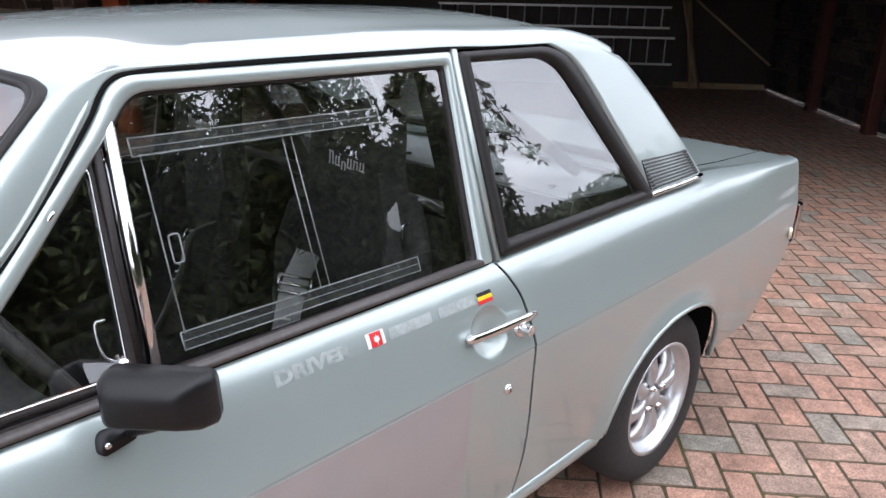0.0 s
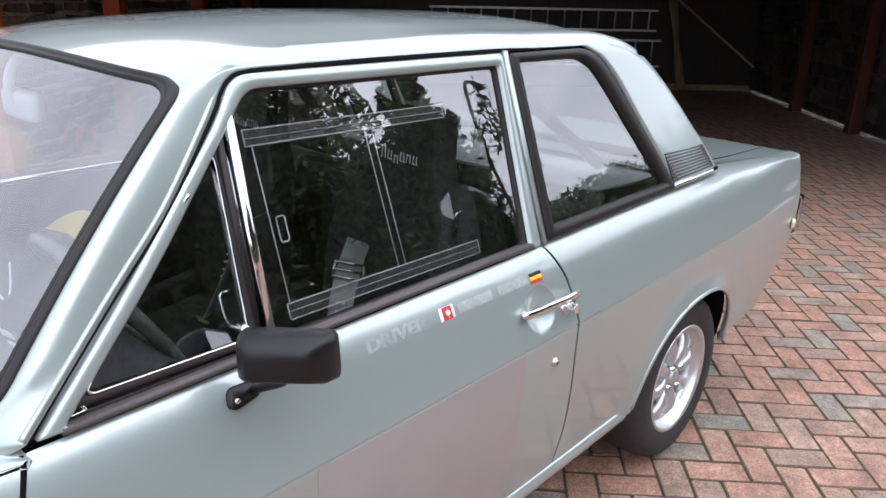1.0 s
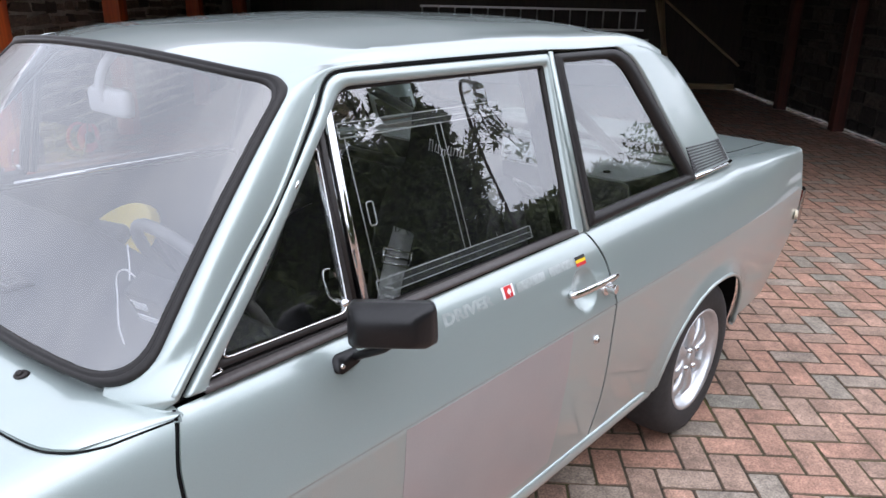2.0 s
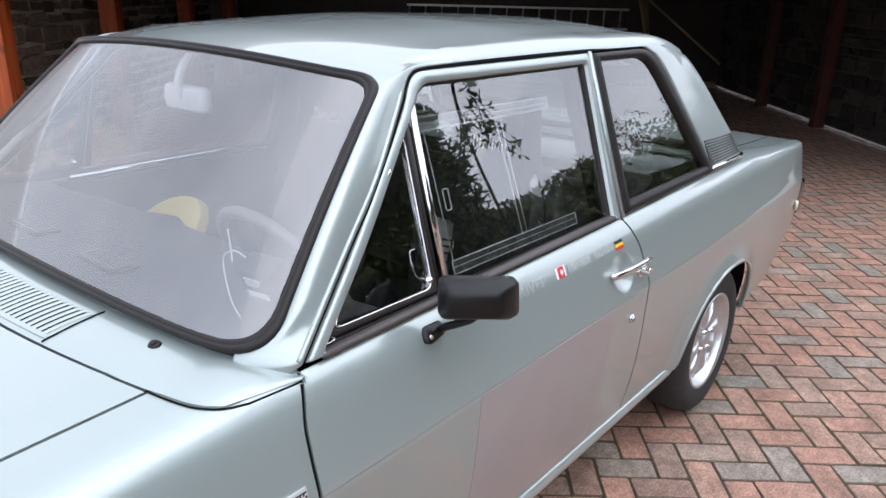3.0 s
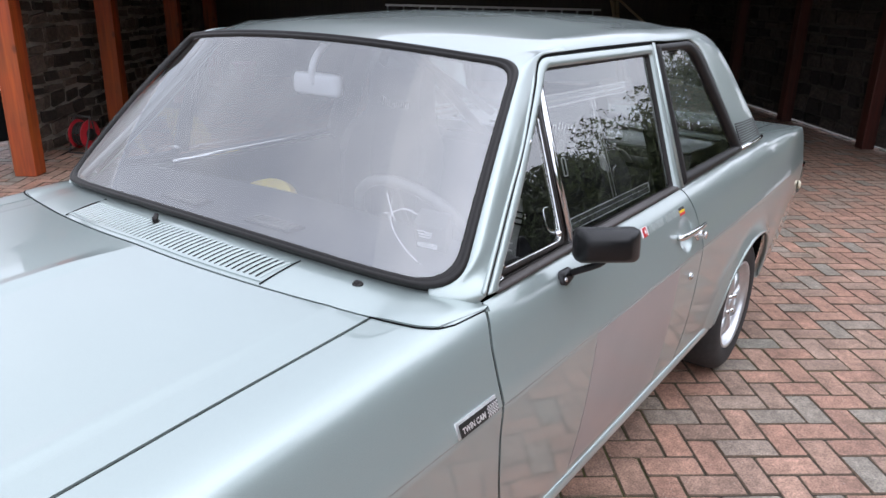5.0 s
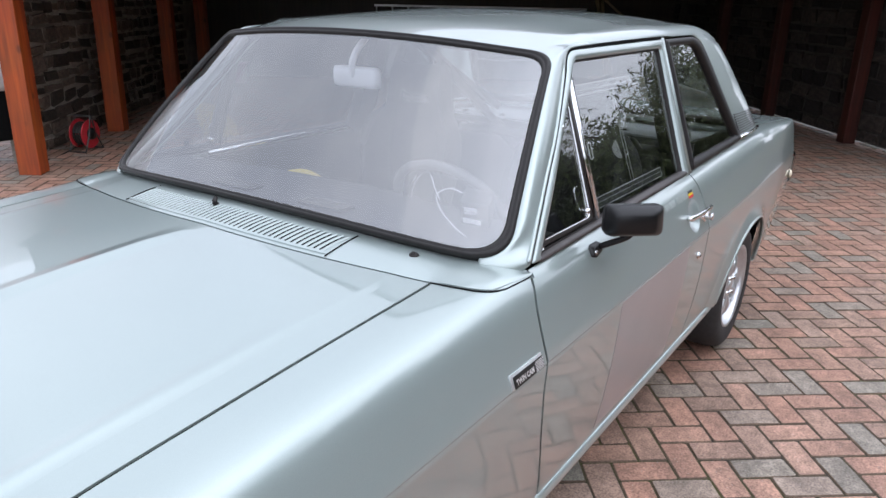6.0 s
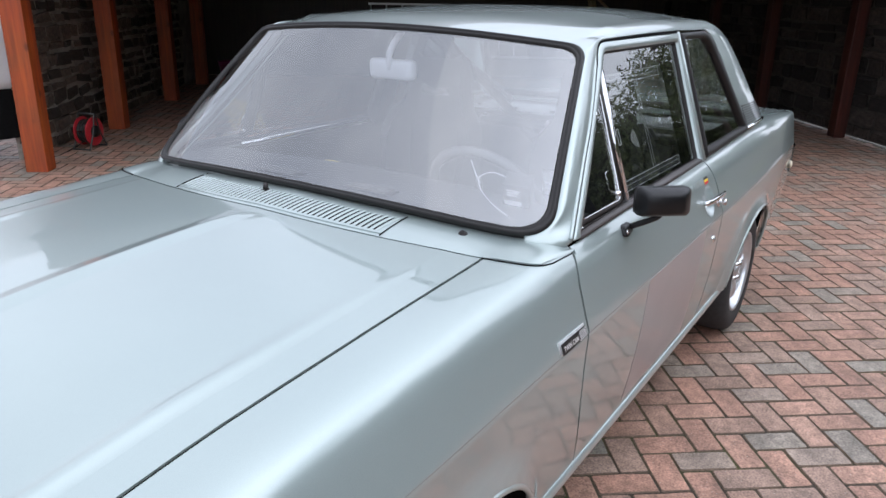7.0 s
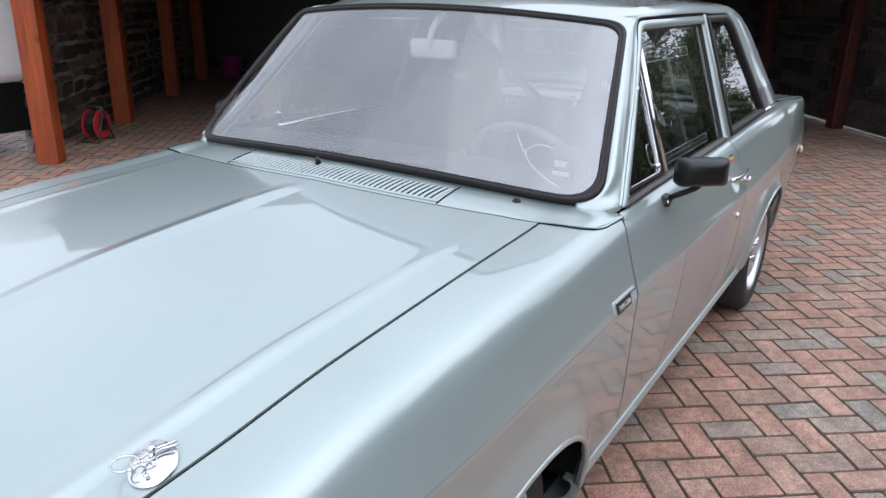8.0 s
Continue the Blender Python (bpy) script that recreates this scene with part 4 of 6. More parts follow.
def build_under():
    """Dark inner body and strips that give the shut lines their shade, floor, wheel housings, nose."""
    for s in (-1, 1):
        bm = bmesh.new()
        rows = []
        for q in np.linspace(1.6, 11.6, 24):
            row = []
            for x in np.linspace(-0.86, 0.66, 24):
                w, z = side_point(x, q)
                row.append((x, s * (w - 0.045), z - 0.004))
            rows.append(row)
        add_solid_grid(bm, rows, 0.004)
        part("inner_side", bm, DARK, car)
        for cx in (REAR_AXLE, FRONT_AXLE):
            bm = bmesh.new()
            n = 20
            rings = [[bm.verts.new((cx + 0.365 * math.cos(math.pi * k / n), s * (y or on_side(cx + 0.365 * math.cos(math.pi * k / n), 0.31 + 0.34 * math.sin(math.pi * k / n), 1, -0.022).y), 0.31 + 0.34 * math.sin(math.pi * k / n))) for k in range(n + 1)] for y in (0, 0.42)]
            for k in range(n):
                bm.faces.new((rings[0][k], rings[0][k + 1], rings[1][k + 1], rings[1][k]))
            bm.faces.new(rings[1])
            part("wheel_housing", bm, DARK, car)
    # black sheet added under the bonnet for the shade in its gaps
    bm = bmesh.new()
    add_solid_grid(bm, [[(x, y, bonnet_z(x, min(max(y, -0.62), 0.62)) - 0.035) for y in np.linspace(-0.70, 0.70, 15)] for x in np.linspace(-2.02, -0.70, 15)], 0.004)
    part("engine_bay_liner", bm, DARK, car)
    # black strips just below the bonnet and door gaps stand in for shade
    for s in (-1, 1):
        bm = bmesh.new()
        add_solid_grid(bm, [[(x, s * (y + taper(x)), bonnet_z(x, 0.62) - 0.0045) for y in (0.612, 0.6265, 0.640)] for x in np.linspace(-2.04, -0.87, 40)], 0.004)
        part("bonnet_seal", bm, DARK, car)
        for edge, zs in ((door_front, np.linspace(0.34, 0.93, 40)), (door_rear, np.linspace(0.34, 0.93, 40))):
            bm = bmesh.new()
            add_tube(bm, [on_side(edge(float(z)), float(z), s, -0.0082) for z in zs], 0.006, 6)
            part("door_seal", bm, DARK, car)
    bm = bmesh.new()
    add_box(bm, (-0.05, 0, 0.25), (3.6, 1.40, 0.04))
    part("floor_pan", bm, DARK, car, smooth=False)
    bm = bmesh.new()
    add_solid_grid(bm, [[(-2.07 - 0.03 * (1 - (y / 0.8) ** 2), y, z) for y in np.linspace(-0.76, 0.76, 15)] for z in (0.3, 0.45, 0.6, 0.7, 0.79)], 0.02)
    part("nose_panel", bm, PAINT, car)


def build_screen():
    bm = bmesh.new()
    add_solid_grid(bm, [[screen_point(-0.97 + 1.94 * j / 30, 0.02 + 0.96 * k / 16, 0.001) for j in range(31)] for k in range(17)], 0.005)
    two_faced(part("windscreen", bm, SCREEN, car), Vector((-0.7, 0, 0.7)))

    def loop(inset, rb, rt):
        pts = rounded_loop([(-0.62 + inset, inset), (-0.62 + inset, 0.578 - inset), (0.62 - inset, 0.578 - inset), (0.62 - inset, inset)], [rb, rt, rt, rb], 8)
        fine = []
        for a, b in zip(pts, pts[1:] + pts[:1]):
            m = max(1, int((b - a).length / 0.04))
            fine += [a.lerp(b, k / m) for k in range(m)]
        return fine

    o = loop(0.0, 0.075, 0.05)
    bm = bmesh.new()
    rows = []
    c = Vector((0, 0.289))
    for p in o:
        to = lambda k: screen_point((p[0] - (p[0] / 0.62) * k) / 0.62, (p[1] + (k if p[1] < 0.289 else -k) * min(1, abs(p[1] - 0.289) / 0.2)) / 0.578)
        n = Vector((-0.70, 0.1 * p[0], 0.66)).normalized()
        rows.append([bm.verts.new(q) for q in (to(-0.001) - n * 0.012, to(-0.001) + n * 0.006, to(0.003) + n * 0.011, to(0.0075) + n * 0.010, to(0.0095) + n * 0.0055, to(0.0115) + n * 0.0085, to(0.0155) + n * 0.0070, to(0.0185) + n * 0.001, to(0.0185) - n * 0.012)])
    for a, b in zip(rows, rows[1:] + rows[:1]):
        for k in range(8):
            bm.faces.new((a[k], a[k + 1], b[k + 1], b[k]))
    part("windscreen_rubber", bm, SEAL, car)


def cowl_z(x, y):
    a = abs(y)
    front, back = bonnet_end(y) + 0.003, cowl_back(a)
    f = (x - front) / (back - front)
    return bonnet_z(front, a) + 0.022 * f * (1 - (a / 0.75) ** 4) + 0.004 * math.sin(math.pi * min(max(f, 0), 1))


def build_cowl_details():
    bm = bmesh.new()
    x_of = lambda y, f: bonnet_end(y) + 0.018 + f * 0.082
    add_solid_grid(bm, [[(x_of(y, f), y, cowl_z(x_of(y, f), y) + 0.0004) for y in np.linspace(-0.352, 0.338, 30)] for f in np.linspace(0.03, 0.97, 5)], 0.001)
    grille = part("air_intake", bm, DARK, car)
    n = 43
    for k in range(n + 1):
        y = -0.354 + 0.694 * k / n
        bm = bmesh.new()
        add_solid_grid(bm, [[(x_of(y, f) , y + dy - 0.008 * (f - 0.5) - 0.004 * (f - 0.5) ** 2, cowl_z(x_of(y, f), y) + h) for dy, h in ((-0.0046, 0.0005), (-0.0038, 0.0026), (0.0038, 0.0026), (0.0046, 0.0005))] for f in np.linspace(0.0, 1.0, 5)], 0.002)
        part("slat", bm, PAINT, grille)
    for f0, f1 in ((-0.06, 0.05), (0.95, 1.10)):
        bm = bmesh.new()
        add_solid_grid(bm, [[(x_of(y, f), y, cowl_z(x_of(y, f), y) + 0.0026) for y in np.linspace(-0.37, 0.352, 30)] for f in np.linspace(f0, f1, 3)], 0.003)
        part("intake_border", bm, PAINT, grille)
    for y0 in (-0.372, 0.354):
        bm = bmesh.new()
        add_tube(bm, [(x_of(y0, f), y0 + (0.008 if y0 < 0 else -0.008) * f * 0, cowl_z(x_of(y0, f), y0) + 0.0012) for f in np.linspace(-0.15, 1.2, 8)], 0.0016, 5)
        part("intake_seam", bm, DARK, grille)
    for (x, y), cap in (((-0.793, -0.530), False), ((-0.843, 0.062), True)):
        bm = bmesh.new()
        z = cowl_z(x, y)
        m = Matrix.Translation((x, y, z + 0.0005)) @ pose(0, 0, 0, 0, -12, 0)
        bmesh.ops.create_cone(bm, cap_ends=True, segments=24, radius1=0.0125, radius2=0.0095, depth=0.005, matrix=m)
        add_cyl(bm, (x, y, z), (x - 0.004, y, z + (0.014 if cap else 0.006)), 0.006, 0.005, n=12)
        if cap:
            add_cyl(bm, (x - 0.010, y - 0.012, z + 0.010), (x + 0.010, y + 0.012, z + 0.013), 0.006, n=10)
        part("wiper_spindle", bm, RUBBER, car)


def build_cowl_seams():
    for s in (-1, 1):
        pts = []
        for a in np.linspace(0.624, 0.757, 24):
            x = bonnet_end(0.62) + herm([0.62, 0.677, 0.71, 0.735, 0.75, 0.758], [0.0, 0.010, 0.022, 0.045, 0.085, 0.20], float(a))
            pts.append((x - 0.001, s * a, side_edge(x, a) + 0.0012))
        bm = bmesh.new()
        add_tube(bm, pts, 0.0017, 6)
        part("cowl_seam", bm, DARK, car)


def build_bonnet_pin(side):
    c = Vector((-1.858, side * 0.568, 0))
    z = bonnet_z(c.x, c.y) + 0.001
    bm = bmesh.new()
    n = 36
    pts = [(0.038 * math.cos(2 * math.pi * k / n), 0.031 * math.sin(2 * math.pi * k / n)) for k in range(n)]
    rot = Matrix.Rotation(radians(-35 * side), 2)
    f = lambda p, h, k=1.0: (lambda v: (c.x + v.x * k, c.y + v.y * k, bonnet_z(c.x + v.x, c.y + v.y) + h))(rot @ Vector(p))
    a = [bm.verts.new(f(p, 0.0008)) for p in pts]
    b = [bm.verts.new(f(p, 0.0035, 0.96)) for p in pts]
    bm.faces.new(b)
    for k in range(n):
        bm.faces.new((a[k], a[(k + 1) % n], b[(k + 1) % n], b[k]))
    pin = part("bonnet_pin", bm, CHROME, car, "polished bonnet pin with oval plate and spring clip")
    bm = bmesh.new()
    add_cyl(bm, (c.x, c.y, z), (c.x, c.y, z + 0.022), 0.0055, 0.0045, n=14)
    bmesh.ops.create_uvsphere(bm, u_segments=14, v_segments=8, radius=0.006, matrix=Matrix.Translation((c.x, c.y, z + 0.023)))
    part("pin", bm, CHROME, pin)
    bm = bmesh.new()
    h = z + 0.0125
    clip = [Vector((c.x + 0.036, c.y + side * 0.006, h)), Vector((c.x + 0.012, c.y + side * -0.004, h)), Vector((c.x - 0.004, c.y + side * 0.006, h)), Vector((c.x - 0.016, c.y - side * 0.002, h + 0.001))]
    for k in range(12):
        t = radians(-50 + 290 * k / 11)
        clip.append(Vector((c.x - 0.031 + 0.017 * math.cos(t), c.y - side * (0.012 + 0.017 * math.sin(t)), h + 0.002)))
    add_tube(bm, curve_points(clip, 60), 0.0019, 6)
    add_tube(bm, curve_points([(c.x + 0.040, c.y - side * 0.002, h), (c.x + 0.01, c.y - side * 0.010, h), (c.x - 0.024, c.y - side * 0.004, h)], 14), 0.0019, 6)
    part("spring_clip", bm, CHROME, pin)
    for dx, dy in ((0.030, 0.012), (-0.022, -0.016), (-0.026, 0.012)):
        bm = bmesh.new()
        bmesh.ops.create_uvsphere(bm, u_segments=10, v_segments=6, radius=0.0042, matrix=Matrix.Translation((c.x + dx, c.y + dy, z + 0.0035)) @ Matrix.Diagonal((1, 1, 0.5, 1)))
        part("rivet", bm, CHROME, pin)


def build_interior():
    # dashboard with demister vents
    bm = bmesh.new()
    rows = []
    for f in np.linspace(0, 1, 9):
        rows.append([(-0.775 + 0.105 * screen_bend(s) + (0.36 - 0.1 * s * s) * f, 0.690 * s, 0.972 - 0.022 * s * s + 0.008 * math.sin(math.pi * f) - 0.05 * max(0, f - 0.8) * 5 * (f - 0.8)) for s in np.linspace(-1, 1, 21)])
    rows.append([(p[0] + 0.02, p[1], p[2] - 0.05) for p in rows[-1]])
    rows.append([(p[0] - 0.03, p[1], p[2] - 0.15) for p in rows[-1]])
    add_solid_grid(bm, rows, 0.01)
    dash = part("dashboard", bm, DASH, car, "matt dark grey dashboard")
    for y in (-0.17, 0.165):
        bm = bmesh.new()
        add_box(bm, (-0.685, y, 0.981), (0.055, 0.15, 0.006))
        vent = bevelled(part("demister_vent", bm, PLASTIC, dash, smooth=False), 0.002)
        for k in range(9):
            bm = bmesh.new()
            add_box(bm, (-0.683, y - 0.062 + 0.0155 * k, 0.9865), (0.034, 0.006, 0.005))
            part("slat", bm, RIM_GREY, vent, smooth=False)
        bm = bmesh.new()
        add_box(bm, (-0.705, y, 0.986), (0.006, 0.14, 0.005))
        part("slat", bm, RIM_GREY, vent, smooth=False)
    # steering wheel
    c, ax = Vector((-0.385, -0.36, 0.925)), Vector((0.80, 0, 0.50)).normalized()
    e1 = Vector((0, 1, 0))
    e2 = ax.cross(e1).normalized()
    bm = bmesh.new()
    add_tube(bm, [c + (e1 * math.cos(a) + e2 * math.sin(a)) * 0.178 for a in [2 * math.pi * k / 48 for k in range(48)]], 0.013, 10, closed=True)
    sw = part("steering_wheel", bm, RIM_GREY, car, "grey-rimmed steering wheel with dark spokes")
    for k in range(3):
        a = radians(90 + 120 * k)
        bm = bmesh.new()
        d = e1 * math.cos(a) + e2 * math.sin(a)
        add_tube(bm, [c + d * 0.03 - ax * 0.02, c + d * 0.10 - ax * 0.012, c + d * 0.175], 0.011, 8, flat=0.4)
        part("spoke", bm, IRON, sw)
    bm = bmesh.new()
    add_cyl(bm, c + ax * 0.0, c - ax * 0.42, 0.035, 0.025, n=20)
    part("steering_column", bm, TRIM, sw)
    # little box on the screen's edge with its cable and label
    bm = bmesh.new()
    add_box(bm, (-0.585, -0.560, 1.022), (0.05, 0.072, 0.075), Euler((0.1, -0.5, 0.25)).to_matrix())
    box = bevelled(part("electronic_box", bm, PLASTIC, car, "small black box with a white label", smooth=False), 0.005)
    turn = Euler((0.1, -0.5, 0.25)).to_matrix()
    for off, size in (((-0.0265, 0.006, -0.022), (0.002, 0.045, 0.014)), ((-0.0265, 0.008, 0.012), (0.002, 0.030, 0.004)), ((-0.0265, 0.008, 0.020), (0.002, 0.034, 0.003)), ((-0.0265, 0.010, 0.004), (0.002, 0.026, 0.003))):
        bm = bmesh.new()
        add_box(bm, Vector((-0.585, -0.560, 1.022)) + turn @ Vector(off), size, turn)
        part("label_bar", bm, WHITE, box, smooth=False)
    bm = bmesh.new()
    add_tube(bm, curve_points([(-0.60, -0.53, 1.055), (-0.60, -0.49, 1.06), (-0.60, -0.455, 1.04), (-0.61, -0.47, 1.01), (-0.64, -0.53, 0.985), (-0.655, -0.575, 0.972)], 30), 0.0016, 6)
    part("cable", bm, GREYP, box)
    bm = bmesh.new()
    add_tube(bm, curve_points([(-0.55, -0.40, 1.07), (-0.56, -0.42, 1.04), (-0.575, -0.445, 1.02)], 10), 0.0016, 6)
    part("cable", bm, GREYP, box)
    # inside mirror
    bm = bmesh.new()
    loop = rounded_loop([(-0.085, -0.03), (-0.085, 0.03), (0.085, 0.03), (0.085, -0.03)], 0.02, 5)
    rings = [[bm.verts.new((-0.362 + d, 0.003 + p[0] * k, 1.262 + p[1] * k)) for p in loop] for d, k in ((0.012, 0.98), (-0.004, 1.0), (-0.014, 0.9), (-0.018, 0.75))]
    for a, b in zip(rings, rings[1:]):
        for k in range(len(a)):
            bm.faces.new((a[k], a[(k + 1) % len(a)], b[(k + 1) % len(a)], b[k]))
    bm.faces.new(rings[0])
    bm.faces.new(rings[-1])
    mir = part("inside_mirror", bm, GREYP, car, "pale grey inside mirror on a bent arm")
    bm = bmesh.new()
    add_tube(bm, curve_points([(-0.372, 0.003, 1.264), (-0.383, 0.0, 1.30), (-0.374, -0.012, 1.34), (-0.345, -0.025, 1.375)], 14), 0.010, 8)
    part("mirror_arm", bm, GREYP, mir)
    # two bucket seats
    for y in (-0.34, 0.35):
        build_seat(y)
    build_cage()
    # parcel shelf, rear bulkhead, tunnel, far trims
    bm = bmesh.new()
    add_solid_grid(bm, [[(x, y, 0.955 + 0.01 * math.sin(x * 9)) for y in np.linspace(-0.60, 0.60, 9)] for x in np.linspace(0.93, 1.36, 7)], 0.006)
    shelf = part("parcel_shelf", bm, SHELF, car, "bare silver-painted parcel shelf with holes")
    for k in range(6):
        bm = bmesh.new()
        add_cyl(bm, (1.0, -0.5 + 0.2 * k, 0.9625), (1.0, -0.5 + 0.2 * k, 0.967), 0.012, n=16)
        part("hole", bm, DARK, shelf)
    bm = bmesh.new()
    add_solid_grid(bm, [[(0.93 - 0.10 * f, y, 0.955 - 0.55 * f) for y in np.linspace(-0.62, 0.62, 7)] for f in np.linspace(0, 1, 5)], 0.006)
    part("rear_bulkhead", bm, SHELF_DARK, car)
    for s in (-1, 1):
        bm = bmesh.new()
        add_solid_grid(bm, [[(x, s * (0.712 - 0.02 * (z < 0.5)), z) for x in np.linspace(-0.66, 0.50, 9)] for z in (0.30, 0.5, 0.75, 0.93)], 0.012)
        part("door_trim", bm, TRIM, car)
        if s > 0:
            bm = bmesh.new()
            add_tube(bm, [(-0.36, s * 0.700, 0.945), (0.40, s * 0.700, 0.952)], 0.008, 6)
            part("waist_strip", bm, CHROME, car)
        bm = bmesh.new()
        add_solid_grid(bm, [[(x, s * 0.700, z) for x in np.linspace(0.52, 1.12, 7)] for z in (0.35, 0.6, 0.93)], 0.012)
        part("rear_trim", bm, TRIM, car)
    bm = bmesh.new()
    add_box(bm, (0.1, 0, 0.30), (1.9, 1.36, 0.03))
    part("carpet", bm, TRIM, car, smooth=False)
    rows = [[(lambda p: (p.x, p.y * 0.985, p.z - 0.022))(roof_point(s, f)) for s in np.linspace(-0.96, 0.96, 17)] for f in np.linspace(0.05, 0.97, 12)]
    bm = bmesh.new()
    add_solid_grid(bm, rows, 0.004)
    part("headlining", bm, HEADLINER, car)
    bm = bmesh.new()
    bmesh.ops.create_uvsphere(bm, u_segments=20, v_segments=10, radius=0.045, matrix=Matrix.Translation((-0.14, -0.236, 1.395)) @ Matrix.Diagonal((0.7, 1, 0.35, 1)))
    part("roof_lamp", bm, GREYP, car)
    # yellow disc lying on the passenger side
    bm = bmesh.new()
    m = Matrix.Translation((-0.17, 0.53, 0.755)) @ Euler((0.0, radians(-38), 0)).to_matrix().to_4x4()
    bmesh.ops.create_cone(bm, cap_ends=True, segments=48, radius1=0.165, radius2=0.150, depth=0.03, matrix=m)
    disc = bevelled(part("yellow_disc_cover", bm, YELLOWP, car, "yellow round cover with a dark boss"), 0.006)
    bm = bmesh.new()
    add_box(bm, Vector((-0.20, 0.50, 0.785)), (0.10, 0.13, 0.05), Euler((0.0, radians(-38), 0.3)).to_matrix())
    bevelled(part("boss", bm, TRIM, disc, smooth=False), 0.012)


def build_seat(y):
    """A padded bucket seat with side wings, a cut-out below the headrest and shoulder belts."""
    def slab(name, pts, half, edge, mat, parent, label=""):
        bm = bmesh.new()
        rows = []
        for (x, z, w, wing, th) in pts:
            row = []
            for s in np.linspace(-1, 1, 15):
                lip = wing * max(0, abs(s) - 0.62) / 0.38
                row.append((x - lip, y + w * s, z + 0.25 * lip))
            rows.append(row)
        add_solid_grid(bm, rows, half)
        return bevelled(part(name, bm, mat, parent, label), edge, 3, 30)

    seat = slab("seat", [(0.40, 0.42, 0.22, 0.10, 0), (0.42, 0.55, 0.23, 0.13, 0), (0.435, 0.70, 0.24, 0.12, 0), (0.445, 0.84, 0.25, 0.09, 0), (0.45, 0.95, 0.225, 0.05, 0), (0.452, 1.03, 0.165, 0.02, 0), (0.455, 1.10, 0.150, 0.02, 0), (0.46, 1.17, 0.145, 0.015, 0), (0.47, 1.215, 0.115, 0.0, 0)], 0.07, 0.02, SEAT, car, "black cloth bucket seat with a grey shoulder belt")
    bm = bmesh.new()
    add_box(bm, (0.16, y, 0.42), (0.48, 0.42, 0.13), Euler((0, radians(-8), 0)).to_matrix())
    bevelled(part("cushion", bm, SEAT, seat, smooth=False), 0.03, 3)
    for s in (-1, 1):
        bm = bmesh.new()
        add_box(bm, (0.16, y + s * 0.22, 0.47), (0.46, 0.07, 0.17), Euler((0, radians(-8), 0)).to_matrix())
        bevelled(part("side_bolster", bm, SEAT, seat, smooth=False), 0.03, 3)
        # padded roll at the outer shoulder
        if s * y > 0:
            bm = bmesh.new()
            add_tube(bm, curve_points([(0.385, y + s * 0.245, 0.80), (0.38, y + s * 0.25, 0.90), (0.40, y + s * 0.215, 0.985), (0.425, y + s * 0.165, 1.03)], 18), 0.030, 10)
            part("shoulder_roll", bm, SEAT, seat)
    # shoulder belt towards the middle of the car, with its adjuster
    s = 1 if y < 0 else -1
    path = curve_points([(0.50, y + s * 0.185, 1.005), (0.455, y + s * 0.180, 1.008), (0.42, y + s * 0.168, 0.945), (0.377, y + s * 0.148, 0.855), (0.285, y + s * 0.088, 0.800), (0.245, y + s * 0.082, 0.70), (0.20, y + s * 0.05, 0.58), (0.17, y + s * 0.02, 0.50)], 40)
    across = Vector((0.024, -s * 0.020, -0.008))
    bm = bmesh.new()
    thick = Vector((0.0022, s * 0.0022, 0.001))
    a, b, c, d = ([bm.verts.new(p + q) for p in path] for q in (-across, across, -across + thick, across + thick))
    for k in range(len(path) - 1):
        bm.faces.new((a[k], b[k], b[k + 1], a[k + 1]))
        bm.faces.new((d[k], c[k], c[k + 1], d[k + 1]))
        bm.faces.new((a[k], a[k + 1], c[k + 1], c[k]))
        bm.faces.new((b[k], d[k], d[k + 1], b[k + 1]))
    belt = part("shoulder_belt", bm, BELT, seat, "grey webbing shoulder belt")
    mid = Vector((0.280, y + s * 0.086, 0.795)) - thick * 2
    fall = Vector((0.045, s * 0.020, 0.10)).normalized()
    wide = across.normalized()
    bm = bmesh.new()
    for dz in (-0.020, 0.0, 0.020):
        add_tube(bm, [mid + fall * dz - wide * 0.040, mid + fall * dz + wide * 0.040], 0.0042, 6)
    for dy in (-0.040, 0.040):
        add_tube(bm, [mid + wide * dy - fall * 0.022, mid + wide * dy + fall * 0.022], 0.0042, 6)
    part("adjuster", bm, CHROME, belt)
    # stitched box on the webbing and the pale print below the adjuster
    for lo, hi in ((-1, -1), (1, 1), (-1, 1), (1, -1)):
        bm = bmesh.new()
        top, low = Vector((0.392, y + s * 0.155, 0.875)) - thick, Vector((0.345, y + s * 0.130, 0.832)) - thick
        add_tube(bm, [low + wide * 0.024 * lo, top + wide * 0.024 * hi], 0.0012, 5)
        part("stitching", bm, DARK, belt)
    bm = bmesh.new()
    for k in range(4):
        c = Vector((0.243 - 0.006 * k, y + s * (0.080 - 0.005 * k), 0.715 - 0.024 * k)) - thick * 1.5
        add_tube(bm, [c - wide * 0.013, c + wide * 0.013], 0.006, 6, flat=0.5)
    part("print_bar", bm, WHITE, belt)
    # pale lozenge where the maker's mark is sewn on
    for z0, h, w, x in ((1.100, 0.027, 0.135, 0.381),):
        bm = bmesh.new()
        for k in range(6):
            tall = h * (1.2 if k == 0 else 0.85 if k in (1, 3) else 0.75)
            base = Vector((x, y + w / 2 - w * (k + 0.5) / 6, z0 - 0.012 - (0.008 if k == 2 else 0)))
            for d, lean in ((0.0065, 0.002), (-0.0065, -0.001)):
                add_tube(bm, [base + Vector((0, d, 0)), base + Vector((0, d - lean - 0.003, tall))], 0.0022, 5, flat=0.6)
            top = tall if k % 2 == 0 else 0.001
            add_tube(bm, [base + Vector((0, 0.0045, top)), base + Vector((0, -0.0095, top - 0.002))], 0.0024, 5, flat=0.6)
